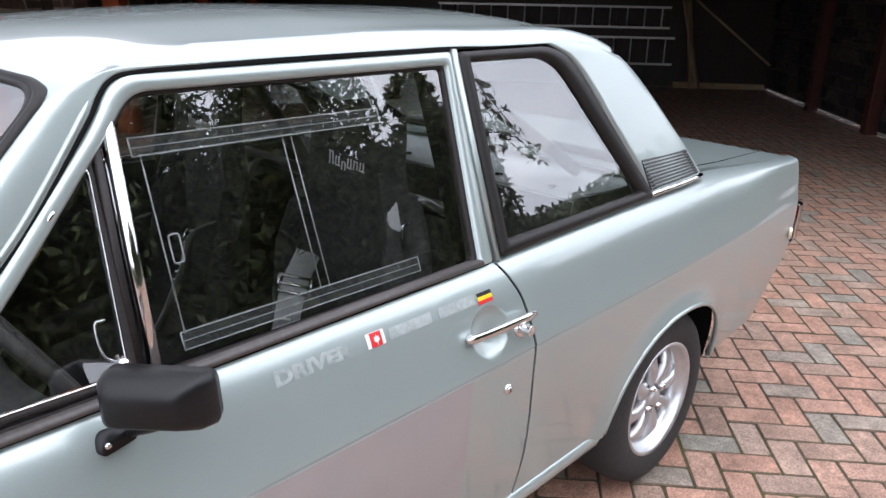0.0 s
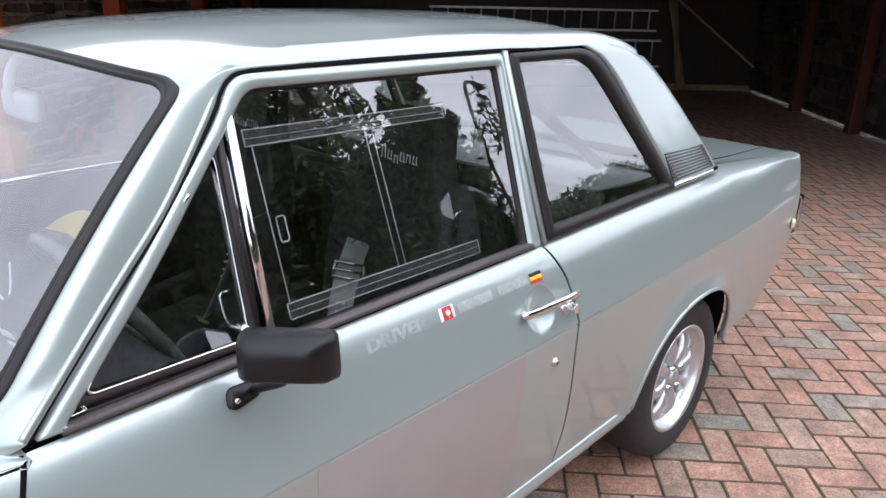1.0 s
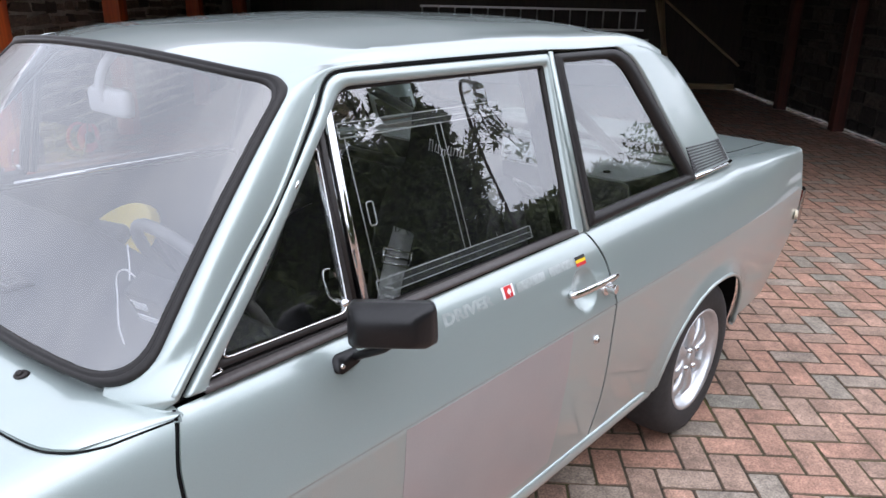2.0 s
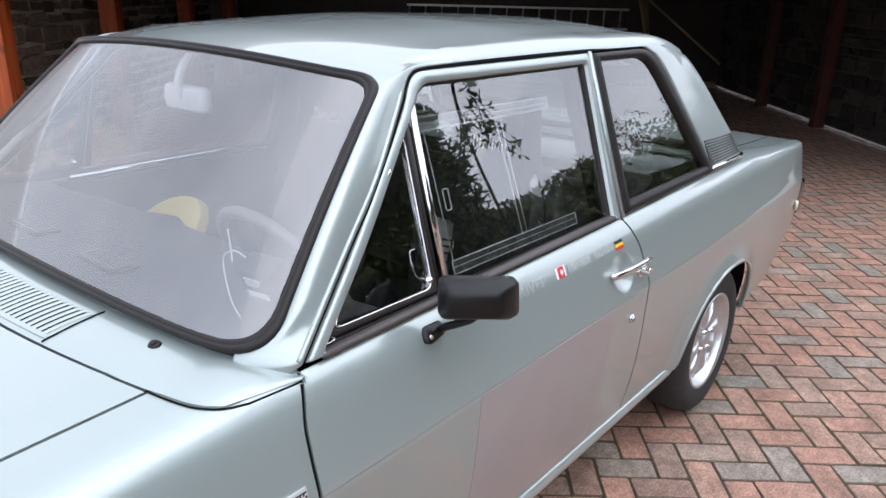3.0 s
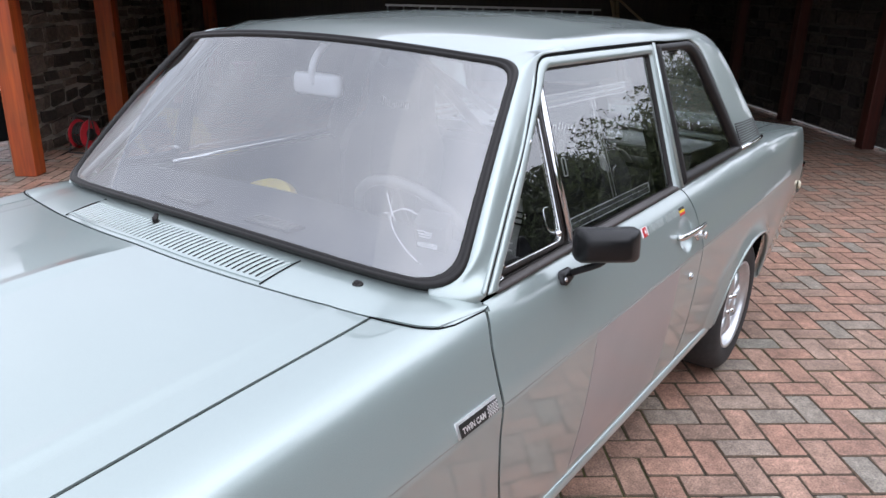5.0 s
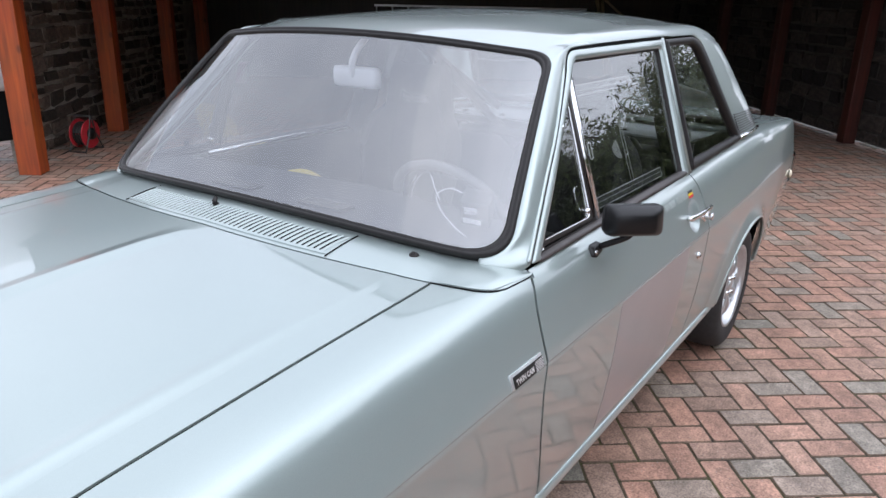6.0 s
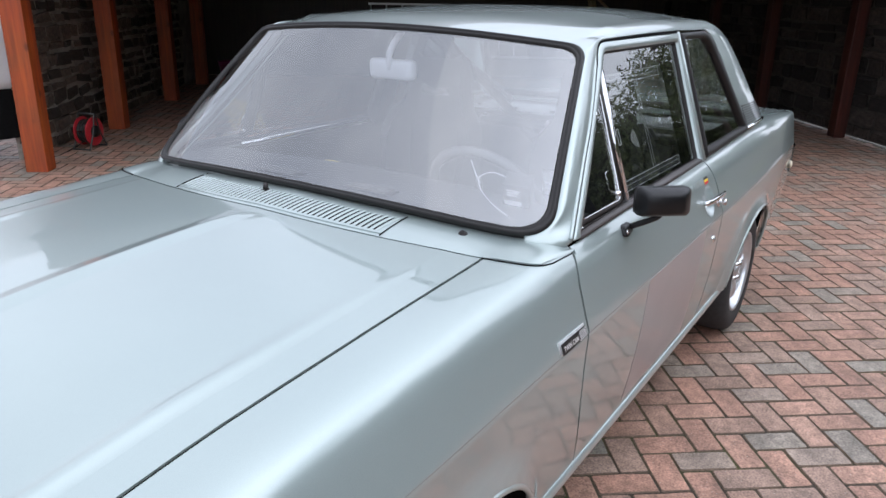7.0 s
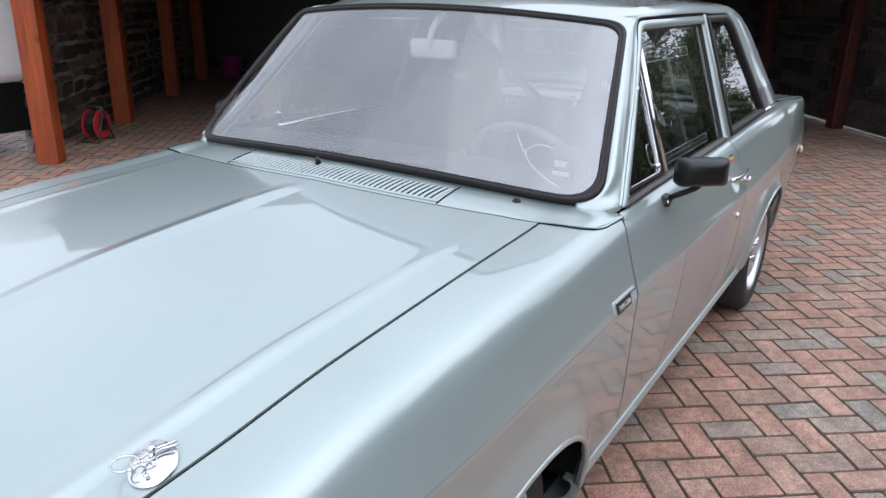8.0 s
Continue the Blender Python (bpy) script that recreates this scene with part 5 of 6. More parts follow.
        part("sewn_mark", bm, WHITE, seat, smooth=False)


def build_cage():
    r = 0.0195
    hoop = new("roll_cage")
    hoop.parent = car
    P = lambda *p: Vector(p)
    lines = {
        "main_hoop": curve_points([P(0.56, -0.60, 0.32), P(0.56, -0.625, 0.90), P(0.56, -0.56, 1.24), P(0.56, -0.44, 1.345), P(0.56, 0, 1.365), P(0.56, 0.44, 1.345), P(0.56, 0.56, 1.24), P(0.56, 0.625, 0.90), P(0.56, 0.60, 0.32)], 70),
        "diagonal": [P(0.57, -0.60, 0.45), P(0.57, 0.47, 1.325)],
        "back_stay": [P(0.57, -0.50, 1.31), P(1.20, -0.44, 0.97)],
        "harness_bar": [P(0.56, -0.62, 0.98), P(0.56, 0.62, 0.98)],
    }
    for nm, pts in lines.items():
        bm = bmesh.new()
        add_tube(bm, pts, r, 12)
        part(nm, bm, CAGE, hoop)
    bm = bmesh.new()
    add_tube(bm, [P(0.57, 0.50, 1.31), P(1.20, 0.44, 0.97)], r, 12)
    part("back_stay", bm, CAGE, hoop)
    # belt guide and buckle hanging on the side of the hoop
    bm = bmesh.new()
    add_tube(bm, curve_points([P(0.53, -0.53, 0.985), P(0.46, -0.52, 1.035), P(0.40, -0.50, 1.03), P(0.375, -0.53, 0.985), P(0.37, -0.545, 0.90), P(0.40, -0.56, 0.80), P(0.43, -0.58, 0.6)], 30), 0.027, 8, flat=0.16)
    lap = part("hanging_belt", bm, BELT, hoop)
    bm = bmesh.new()
    loop = rounded_loop([(-0.014, -0.028), (-0.014, 0.028), (0.014, 0.028), (0.014, -0.028)], 0.008, 3)
    add_tube(bm, [Vector((0.372 + p[0], -0.560, 0.972 + p[1])) for p in loop], 0.004, 6, closed=True)
    part("belt_tongue", bm, CHROME, lap)


ACRYLIC = glass_material("clear_acrylic", (0.97, 0.975, 0.97), 0.05)
ACRYLIC_RAIL = glass_material("frosted_acrylic", (0.95, 0.955, 0.95), 0.06, haze=0.05)
ACRYLIC_EDGE = material("acrylic_edge", (0.42, 0.44, 0.44), 0.3, grain=0.05)
LOUVRE = material("louvre_slat", (0.045, 0.047, 0.05), 0.35, 0.3, grain=0.15, scale=90)
FILM = material("matt_film", (0.33, 0.305, 0.30), 0.3, 0.1, 0.35, grain=0.03, scale=300, stain=0.05, stain_scale=5)
SATIN = material("satin_bright_metal", (0.78, 0.78, 0.78), 0.32, 0.55, grain=0.05)
BLACKP = material("black_print", (0.015, 0.015, 0.015), 0.4, grain=0.1)
YELLOW = material("yellow_print", (0.75, 0.52, 0.02), 0.4, grain=0.06)
YELLOWP = material("yellow_plastic", (0.72, 0.55, 0.05), 0.45, grain=0.06, stain=0.1)
RED = material("red_print", (0.60, 0.03, 0.03), 0.4, grain=0.06)
LETTER = material("faded_white_letter", (0.430, 0.480, 0.468), 0.33, 0.30, 1.0, grain=0.08, scale=120, stain=0.22, stain_scale=30)
LETTER.node_tree.nodes["Principled BSDF"].inputs["Coat IOR"].default_value = 1.7
LENS = material("red_lens", (0.35, 0.01, 0.01), 0.15, grain=0.1)
REFLECTOR = material("cream_reflector", (0.75, 0.66, 0.5), 0.2, grain=0.1, scale=200)
RIM_GREY = material("grey_wheel_rim", (0.13, 0.125, 0.12), 0.4, grain=0.1, scale=80)
IRON = material("dark_iron", (0.06, 0.058, 0.056), 0.5, 0.6, grain=0.2)
DASH = material("dash_vinyl", (0.045, 0.045, 0.048), 0.65, grain=0.15, scale=200, bump=0.15)
GREYP = material("pale_grey_plastic", (0.62, 0.62, 0.62), 0.4, grain=0.05)
SEAT = material("black_seat_cloth", (0.022, 0.022, 0.024), 0.85, grain=0.25, scale=250, stain=0.15, stain_scale=10, bump=0.2)
BELT = material("grey_webbing", (0.40, 0.40, 0.405), 0.7, grain=0.2, scale=400, bump=0.2)
CAGE = material("dark_cage_paint", (0.05, 0.05, 0.055), 0.4, grain=0.1)
SHELF = material("silver_shelf_paint", (0.36, 0.39, 0.39), 0.4, 0.2, grain=0.05, stain=0.12)
SHELF_DARK = material("dark_bulkhead", (0.05, 0.05, 0.05), 0.7, grain=0.2)

build_bonnet()
build_cowl()
for SIDE in (-1, 1):
    front_wing, side_door, rear_quarter = build_side(SIDE)
    build_sill(SIDE)
    build_cabin_side(SIDE, side_door, rear_quarter)
    build_door_fittings(SIDE, side_door)
    if SIDE < 0:
        build_decals(side_door, front_wing)
    for AXLE in (REAR_AXLE, FRONT_AXLE):
        build_wheel(AXLE, SIDE)
    build_bonnet_pin(SIDE)
build_roof()
build_deck()
build_under()
build_screen()
build_cowl_details()
build_cowl_seams()
build_interior()


# ---- the yard: open-fronted timber barn, paving, trees ----
ALONG, ACROSS = Vector((0.7804, 0.6252, 0)), Vector((-0.6252, 0.7804, 0))
YARD_TURN = math.degrees(math.atan2(0.6252, 0.7804))


def yard(s, n, z=0.0):
    """A place from metres into the barn, metres across it and height."""
    p = ALONG * s + ACROSS * n
    return Vector((p.x, p.y, z))


def yard_box(bm, s0, s1, n0, n1, z0, z1):
    m = Euler((0, 0, radians(YARD_TURN))).to_matrix()
    return add_box(bm, yard((s0 + s1) / 2, (n0 + n1) / 2, (z0 + z1) / 2), (s1 - s0, n1 - n0, z1 - z0), m)


def wood_material(name, color, dark, scale=1.0):
    """Stained timber with grain along z, knots and weathering."""
    m = bpy.data.materials.new(name)
    m.use_nodes = True
    n, l = m.node_tree.nodes, m.node_tree.links
    p = n["Principled BSDF"]
    p.inputs["Roughness"].default_value = 0.55
    coord, mapping = n.new("ShaderNodeTexCoord"), n.new("ShaderNodeMapping")
    mapping.inputs["Scale"].default_value = (14 * scale, 14 * scale, 0.9 * scale)
    l.new(coord.outputs["Object"], mapping.inputs[0])
    a, b = n.new("ShaderNodeTexNoise"), n.new("ShaderNodeTexNoise")
    a.inputs["Scale"].default_value, a.inputs["Detail"].default_value = 2.0, 6
    b.inputs["Scale"].default_value, b.inputs["Detail"].default_value = 3.0, 4
    l.new(mapping.outputs[0], a.inputs["Vector"])
    l.new(coord.outputs["Object"], b.inputs["Vector"])
    ramp, mix = n.new("ShaderNodeValToRGB"), n.new("ShaderNodeMixRGB")
    ramp.color_ramp.elements[0].position, ramp.color_ramp.elements[1].position = 0.3, 0.7
    ramp.color_ramp.elements[0].color, ramp.color_ramp.elements[1].color = (*dark, 1), (*color, 1)
    l.new(a.outputs["Fac"], ramp.inputs[0])
    mix.blend_type = "MULTIPLY"
    mix.inputs[0].default_value = 0.5
    l.new(ramp.outputs[0], mix.inputs[1])
    l.new(b.outputs["Color"], mix.inputs[2])
    knot_map, knot, knot_ramp, knot_mix = n.new("ShaderNodeMapping"), n.new("ShaderNodeTexVoronoi"), n.new("ShaderNodeValToRGB"), n.new("ShaderNodeMixRGB")
    knot_map.inputs["Scale"].default_value = (5.5, 5.5, 3.6)
    knot.inputs["Scale"].default_value = 1.0
    l.new(coord.outputs["Object"], knot_map.inputs[0])
    l.new(knot_map.outputs[0], knot.inputs["Vector"])
    l.new(knot.outputs["Distance"], knot_ramp.inputs[0])
    knot_ramp.color_ramp.elements[0].position, knot_ramp.color_ramp.elements[1].position = 0.07, 0.16
    knot_ramp.color_ramp.elements[0].color, knot_ramp.color_ramp.elements[1].color = (0.7, 0.7, 0.7, 1), (0, 0, 0, 1)
    l.new(knot_ramp.outputs[0], knot_mix.inputs[0])
    l.new(mix.outputs[0], knot_mix.inputs[1])
    knot_mix.inputs[2].default_value = (*[c * 0.35 for c in dark], 1)
    l.new(knot_mix.outputs[0], p.inputs["Base Color"])
    bump = n.new("ShaderNodeBump")
    bump.inputs["Strength"].default_value, bump.inputs["Distance"].default_value = 0.3, 0.004
    l.new(a.outputs["Fac"], bump.inputs["Height"])
    l.new(bump.outputs[0], p.inputs["Normal"])
    return m


def paver_material(name, island):
    """Clay-coloured concrete block: reds, browns and greys from block to block, pale flecks, dirty edges."""
    m = bpy.data.materials.new(name)
    m.use_nodes = True
    n, l = m.node_tree.nodes, m.node_tree.links
    p = n["Principled BSDF"]
    src = n.new("ShaderNodeNewGeometry").outputs["Random Per Island"] if island else n.new("ShaderNodeObjectInfo").outputs["Random"]
    ramp = n.new("ShaderNodeValToRGB")
    cr = ramp.color_ramp
    tones = [(0.0, (0.305, 0.168, 0.120)), (0.20, (0.360, 0.195, 0.138)), (0.40, (0.315, 0.190, 0.138)), (0.58, (0.270, 0.182, 0.138)), (0.72, (0.370, 0.208, 0.149)), (0.82, (0.275, 0.205, 0.160)), (0.92, (0.215, 0.198, 0.164)), (1.0, (0.310, 0.215, 0.166))]
    cr.elements[0].position, cr.elements[0].color = tones[0][0], (*tones[0][1], 1)
    cr.elements[1].position, cr.elements[1].color = tones[-1][0], (*tones[-1][1], 1)
    for pos, col in tones[1:-1]:
        e = cr.elements.new(pos)
        e.color = (*col, 1)
    l.new(src, ramp.inputs[0])
    coord = n.new("ShaderNodeNewGeometry")
    big, fine, fleck = n.new("ShaderNodeTexNoise"), n.new("ShaderNodeTexNoise"), n.new("ShaderNodeTexVoronoi")
    big.inputs["Scale"].default_value, big.inputs["Detail"].default_value = 7, 6
    fine.inputs["Scale"].default_value, fine.inputs["Detail"].default_value = 140, 5
    fleck.inputs["Scale"].default_value = 75
    mid = n.new("ShaderNodeTexNoise")
    mid.inputs["Scale"].default_value, mid.inputs["Detail"].default_value = 32, 4
    for t in (big, mid, fine, fleck):
        l.new(coord.outputs["Position"], t.inputs["Vector"])
    last = ramp.outputs[0]
    for t, amount in ((big, 0.34), (mid, 0.26), (fine, 0.46)):
        r = n.new("ShaderNodeMapRange")
        r.inputs["From Min"].default_value, r.inputs["From Max"].default_value = 0.28, 0.72
        r.inputs["To Min"].default_value, r.inputs["To Max"].default_value = 1 - amount, 1 + amount
        l.new(t.outputs["Fac"], r.inputs["Value"])
        v = n.new("ShaderNodeVectorMath")
        v.operation = "SCALE"
        l.new(last, v.inputs[0])
        l.new(r.outputs[0], v.inputs["Scale"])
        last = v.outputs[0]
    lim = n.new("ShaderNodeMapRange")
    lim.inputs["From Min"].default_value, lim.inputs["From Max"].default_value = 0.10, 0.17
    lim.inputs["To Min"].default_value, lim.inputs["To Max"].default_value = 0.65, 0.0
    l.new(fleck.outputs["Distance"], lim.inputs["Value"])
    sparse = n.new("ShaderNodeMath")
    sparse.operation = "GREATER_THAN"
    sparse.inputs[1].default_value = 0.72
    sep = n.new("ShaderNodeSeparateColor")
    l.new(fleck.outputs["Color"], sep.inputs[0])
    l.new(sep.outputs[0], sparse.inputs[0])
    both = n.new("ShaderNodeMath")
    both.operation = "MULTIPLY"
    l.new(lim.outputs[0], both.inputs[0])
    l.new(sparse.outputs[0], both.inputs[1])
    mix = n.new("ShaderNodeMixRGB")
    mix.inputs[2].default_value = (0.50, 0.45, 0.41, 1)
    l.new(both.outputs[0], mix.inputs[0])
    l.new(last, mix.inputs[1])
    l.new(mix.outputs[0], p.inputs["Base Color"])
    p.inputs["Roughness"].default_value, p.inputs["Specular IOR Level"].default_value = 0.58, 0.5
    bump = n.new("ShaderNodeBump")
    bump.inputs["Strength"].default_value, bump.inputs["Distance"].default_value = 0.5, 0.002
    l.new(fine.outputs["Fac"], bump.inputs["Height"])
    l.new(bump.outputs[0], p.inputs["Normal"])
    return m


def joint_material():
    """Dark damp sand with patches of moss."""
    m = material("joint_sand", (0.040, 0.030, 0.020), 0.95, grain=0.35, scale=60, bump=0.3)
    n, l = m.node_tree.nodes, m.node_tree.links
    p = n["Principled BSDF"]
    old = p.inputs["Base Color"].links[0].from_socket
    t, ramp, mix = n.new("ShaderNodeTexNoise"), n.new("ShaderNodeValToRGB"), n.new("ShaderNodeMixRGB")
    t.inputs["Scale"].default_value, t.inputs["Detail"].default_value = 0.9, 7
    coord = n.new("ShaderNodeTexCoord")
    l.new(coord.outputs["Object"], t.inputs["Vector"])
    ramp.color_ramp.elements[0].position, ramp.color_ramp.elements[1].position = 0.50, 0.62
    l.new(t.outputs["Fac"], ramp.inputs[0])
    l.new(ramp.outputs[0], mix.inputs[0])
    l.new(old, mix.inputs[1])
    mix.inputs[2].default_value = (0.060, 0.060, 0.012, 1)
    l.new(mix.outputs[0], p.inputs["Base Color"])
    return m


TIMBER = wood_material("red_stained_timber", (0.52, 0.092, 0.013), (0.22, 0.034, 0.007))
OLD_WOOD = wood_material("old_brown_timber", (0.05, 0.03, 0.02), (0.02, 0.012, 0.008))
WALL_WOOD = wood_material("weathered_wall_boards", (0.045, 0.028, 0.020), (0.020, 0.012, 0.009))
# TIMBER again for the right posts, with the barn's shade in its colour
SHADED_TIMBER = wood_material("shaded_red_timber", (0.085, 0.016, 0.009), (0.04, 0.009, 0.006))
PALE_WOOD = wood_material("pale_sawn_timber", (0.42, 0.30, 0.17), (0.25, 0.16, 0.09))
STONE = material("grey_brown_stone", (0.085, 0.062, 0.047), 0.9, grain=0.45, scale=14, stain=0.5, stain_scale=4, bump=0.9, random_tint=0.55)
# darker copy of STONE: the right wall's shade is put into the colour
SHADED_STONE = material("shaded_stone", (0.027, 0.020, 0.016), 0.95, grain=0.45, scale=14, stain=0.6, stain_scale=4, bump=0.9, random_tint=0.6)
MORTAR = material("pale_mortar", (0.32, 0.285, 0.24), 0.95, grain=0.2, scale=40, stain=0.3, stain_scale=5, bump=0.4)
# mortar of that wall, its colour lowered for the barn's shade
SHADED_MORTAR = material("shaded_mortar", (0.045, 0.038, 0.032), 0.95, grain=0.2, scale=40, stain=0.3, stain_scale=5, bump=0.4)
CONCRETE = material("pale_concrete", (0.4, 0.385, 0.36), 0.9, grain=0.15, scale=30, stain=0.15)
ALUMINIUM = material("dull_aluminium", (0.55, 0.55, 0.55), 0.4, 0.7, grain=0.1)
WHITE_PAINT = material("white_vehicle_paint", (0.80, 0.80, 0.80), 0.3, 0.0, 0.6, grain=0.02, stain=0.04)
REEL_RED = material("red_plastic", (0.45, 0.02, 0.03), 0.35, grain=0.1)
PURPLE = material("magenta_plastic", (0.30, 0.02, 0.16), 0.4, grain=0.1)
TILE = material("dark_roof_tile", (0.10, 0.07, 0.06), 0.8, grain=0.25, scale=20, stain=0.3)
LEAF = material("dark_leaf", (0.095, 0.115, 0.045), 0.55, grain=0.3, scale=3, random_tint=0.5, island=True)
BARK = material("bark", (0.08, 0.06, 0.045), 0.9, grain=0.3, scale=30, bump=0.5)


def simple(name, build, mat, label, category, kind="", smooth=False, group=""):
    bm = bmesh.new()
    build(bm)
    return tagged(link(name, bm, mat, smooth=smooth), label, category, group, kind)


simple("ground", lambda bm: add_box(bm, (0, 0, -0.0555), (240, 240, 0.1)), joint_material(), "dark sandy ground with moss between the paving", "ground", "structure")

# barn: side walls, back wall, ceiling, eaves beam, tiled roof
BARN_FRONT, BARN_BACK, BARN_RIGHT, BARN_LEFT, CEIL = 3.55, 11.35, -5.10, 3.34, 2.3
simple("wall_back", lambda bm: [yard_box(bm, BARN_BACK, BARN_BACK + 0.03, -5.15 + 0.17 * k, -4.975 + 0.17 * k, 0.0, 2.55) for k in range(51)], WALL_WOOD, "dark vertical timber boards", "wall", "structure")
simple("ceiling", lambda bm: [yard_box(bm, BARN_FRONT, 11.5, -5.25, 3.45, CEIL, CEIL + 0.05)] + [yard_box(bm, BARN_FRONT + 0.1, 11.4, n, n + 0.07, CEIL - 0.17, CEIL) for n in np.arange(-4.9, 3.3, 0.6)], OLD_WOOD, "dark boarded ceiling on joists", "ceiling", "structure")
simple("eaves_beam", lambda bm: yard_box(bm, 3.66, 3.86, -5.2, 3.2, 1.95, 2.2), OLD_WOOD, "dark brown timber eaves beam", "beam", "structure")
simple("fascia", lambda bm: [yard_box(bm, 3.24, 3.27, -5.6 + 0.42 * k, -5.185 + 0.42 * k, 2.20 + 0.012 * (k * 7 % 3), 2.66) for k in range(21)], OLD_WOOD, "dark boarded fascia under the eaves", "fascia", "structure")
def barn_roof(bm):
    rows = [[yard(s, n, z) for n in np.linspace(-5.6, 3.22, 20)] for s, z in ((3.2, 2.55), (7.4, 4.3), (11.7, 2.6))]
    vs = [[bm.verts.new(p) for p in r] for r in rows]
    ws = [[bm.verts.new(p + Vector((0, 0, 0.12))) for p in r] for r in rows]
    for t in (vs, ws):
        for a, b in zip(t, t[1:]):
            for k in range(19):
                bm.faces.new((a[k], a[k + 1], b[k + 1], b[k]))
    for k in range(19):
        bm.faces.new((vs[0][k], ws[0][k], ws[0][k + 1], vs[0][k + 1]))
simple("barn_roof", barn_roof, TILE, "dark tiled pitched roof of the barn", "roof", "structure")
simple("path", lambda bm: yard_box(bm, 3.0, 12.0, -6.4, -5.16, -0.02, 0.012), CONCRETE, "pale concrete path beside the barn", "path", "structure")


def post(s, n, w, h, label, mat):
    bm = bmesh.new()
    m = Euler((0, 0, radians(YARD_TURN))).to_matrix()
    add_box(bm, (0, 0, h / 2), (w, w, h), m)
    ob = link("timber_post", bm, mat, smooth=False)
    ob.location = yard(s, n)
    bevelled(ob, 0.008, 2)
    return tagged(ob, label, "post", "posts of the barn")


for S in (3.77, 5.78, 8.0, 9.9):
    post(S, 3.10, 0.175, 2.5, "red-stained square timber post beside the stone wall", TIMBER)
for S in (5.42, 7.24, 9.0):
    post(S, -5.0, 0.14, 2.5, "red square timber post, coloured darker for shade, beside dark boarding", SHADED_TIMBER)

# stone side wall, stone by stone
wall_left = simple("wall_left", lambda bm: yard_box(bm, 4.18, 11.4, 3.36, 3.46, 0.0, 2.5), MORTAR, "rough coursed stone wall with pale mortar", "wall", "structure")


def stone_mesh(seed, mat):
    rnd = random.Random(seed)
    bm = bmesh.new()
    bmesh.ops.create_cube(bm, size=1)
    bmesh.ops.bevel(bm, geom=list(bm.edges), offset=0.09, segments=1, affect="EDGES")
    for v in bm.verts:
        v.co += Vector((rnd.uniform(-0.08, 0.08), rnd.uniform(-0.22, 0.22), rnd.uniform(-0.13, 0.13)))
    me = bpy.data.meshes.new("stone")
    bmesh.ops.recalc_face_normals(bm, faces=bm.faces)
    bm.to_mesh(me)
    bm.free()
    me.materials.append(mat)
    return me


rnd = random.Random(5)
STONES, SHADED_STONES = [stone_mesh(k, STONE) for k in range(6)], [stone_mesh(k + 20, SHADED_STONE) for k in range(6)]
Z = 0.0
count = 0
while Z < 1.7:
    H = rnd.choice((0.09, 0.11, 0.13, 0.16))
    S = 4.12 + rnd.uniform(-0.03, 0.0)
    while S < 9.6 and count < 480 and (Z < 1.7):
        W = rnd.uniform(0.14, 0.38)
        ob = new("stone", rnd.choice(STONES))
        ob.parent = wall_left
        part_h = H * rnd.uniform(0.72, 1.12) - 0.022
        ob.matrix_basis = Matrix.Translation(yard(S + W / 2, 3.365, Z + H / 2 + rnd.uniform(-0.008, 0.008))) @ Matrix.Rotation(radians(YARD_TURN), 4, "Z") @ Matrix.Rotation(rnd.gauss(0, 0.05), 4, "Y") @ Matrix.Diagonal((W - rnd.uniform(0.018, 0.045), 0.040 + rnd.uniform(0, 0.045), part_h, 1))
        count += 1
        S += W
    Z += H

# the other side wall, of the same stone with shade put into its colour, with a slit of daylight under it
wall_right = simple("wall_right", lambda bm: yard_box(bm, 4.0, 11.4, BARN_RIGHT - 0.045, BARN_RIGHT - 0.01, 0.03, 2.5), SHADED_MORTAR, "rough stone wall, shade put into its colour, with a slit of daylight below", "wall", "structure")
Z = 0.034
while Z < 1.75:
    H = rnd.choice((0.10, 0.13, 0.16, 0.19))
    S = 4.0 + rnd.uniform(-0.03, 0.0)
    while S < 11.2:
        W = rnd.uniform(0.20, 0.46)
        ob = new("stone", rnd.choice(SHADED_STONES))
        ob.parent = wall_right
        ob.matrix_basis = Matrix.Translation(yard(S + W / 2, BARN_RIGHT - 0.015, Z + H / 2)) @ Matrix.Rotation(radians(YARD_TURN), 4, "Z") @ Matrix.Diagonal((W - 0.03, 0.045 + rnd.uniform(0, 0.03), H - 0.026, 1))
        S += W
    Z += H

# ladders hung flat on the back wall
def ladder(n0, n1, z0, z1, label):
    root = new("ladder")
    tagged(root, label, "ladder", "ladders on the back wall")
    root.location = yard(11.25, (n0 + n1) / 2, z0)
    inv = root.location.copy()
    for z in (z0, z1):
        bm = bmesh.new()
        m = Euler((0, 0, radians(YARD_TURN))).to_matrix()
        add_box(bm, yard(11.25, (n0 + n1) / 2, z) - inv, (0.03, abs(n1 - n0), 0.035), m)
        part("rail", bm, ALUMINIUM, root, smooth=False)
    k = min(n0, n1) + 0.14
    while k < max(n0, n1):
        bm = bmesh.new()
        add_cyl(bm, yard(11.25, k, z0) - inv, yard(11.25, k, z1) - inv, 0.014, n=8)
        part("rung", bm, ALUMINIUM, root)
        k += 0.28
    for n in (n0 * 0.8 + n1 * 0.2, n0 * 0.2 + n1 * 0.8):
        bm = bmesh.new()
        yb = yard(11.31, n, z0 - 0.03) - inv
        add_box(bm, yb, (0.13, 0.03, 0.03), Euler((0, 0, radians(YARD_TURN))).to_matrix())
        part("bracket", bm, IRON, root, smooth=False)


ladder(0.4, -3.42, 0.95, 1.27, "dull aluminium ladder hung flat on the back wall")
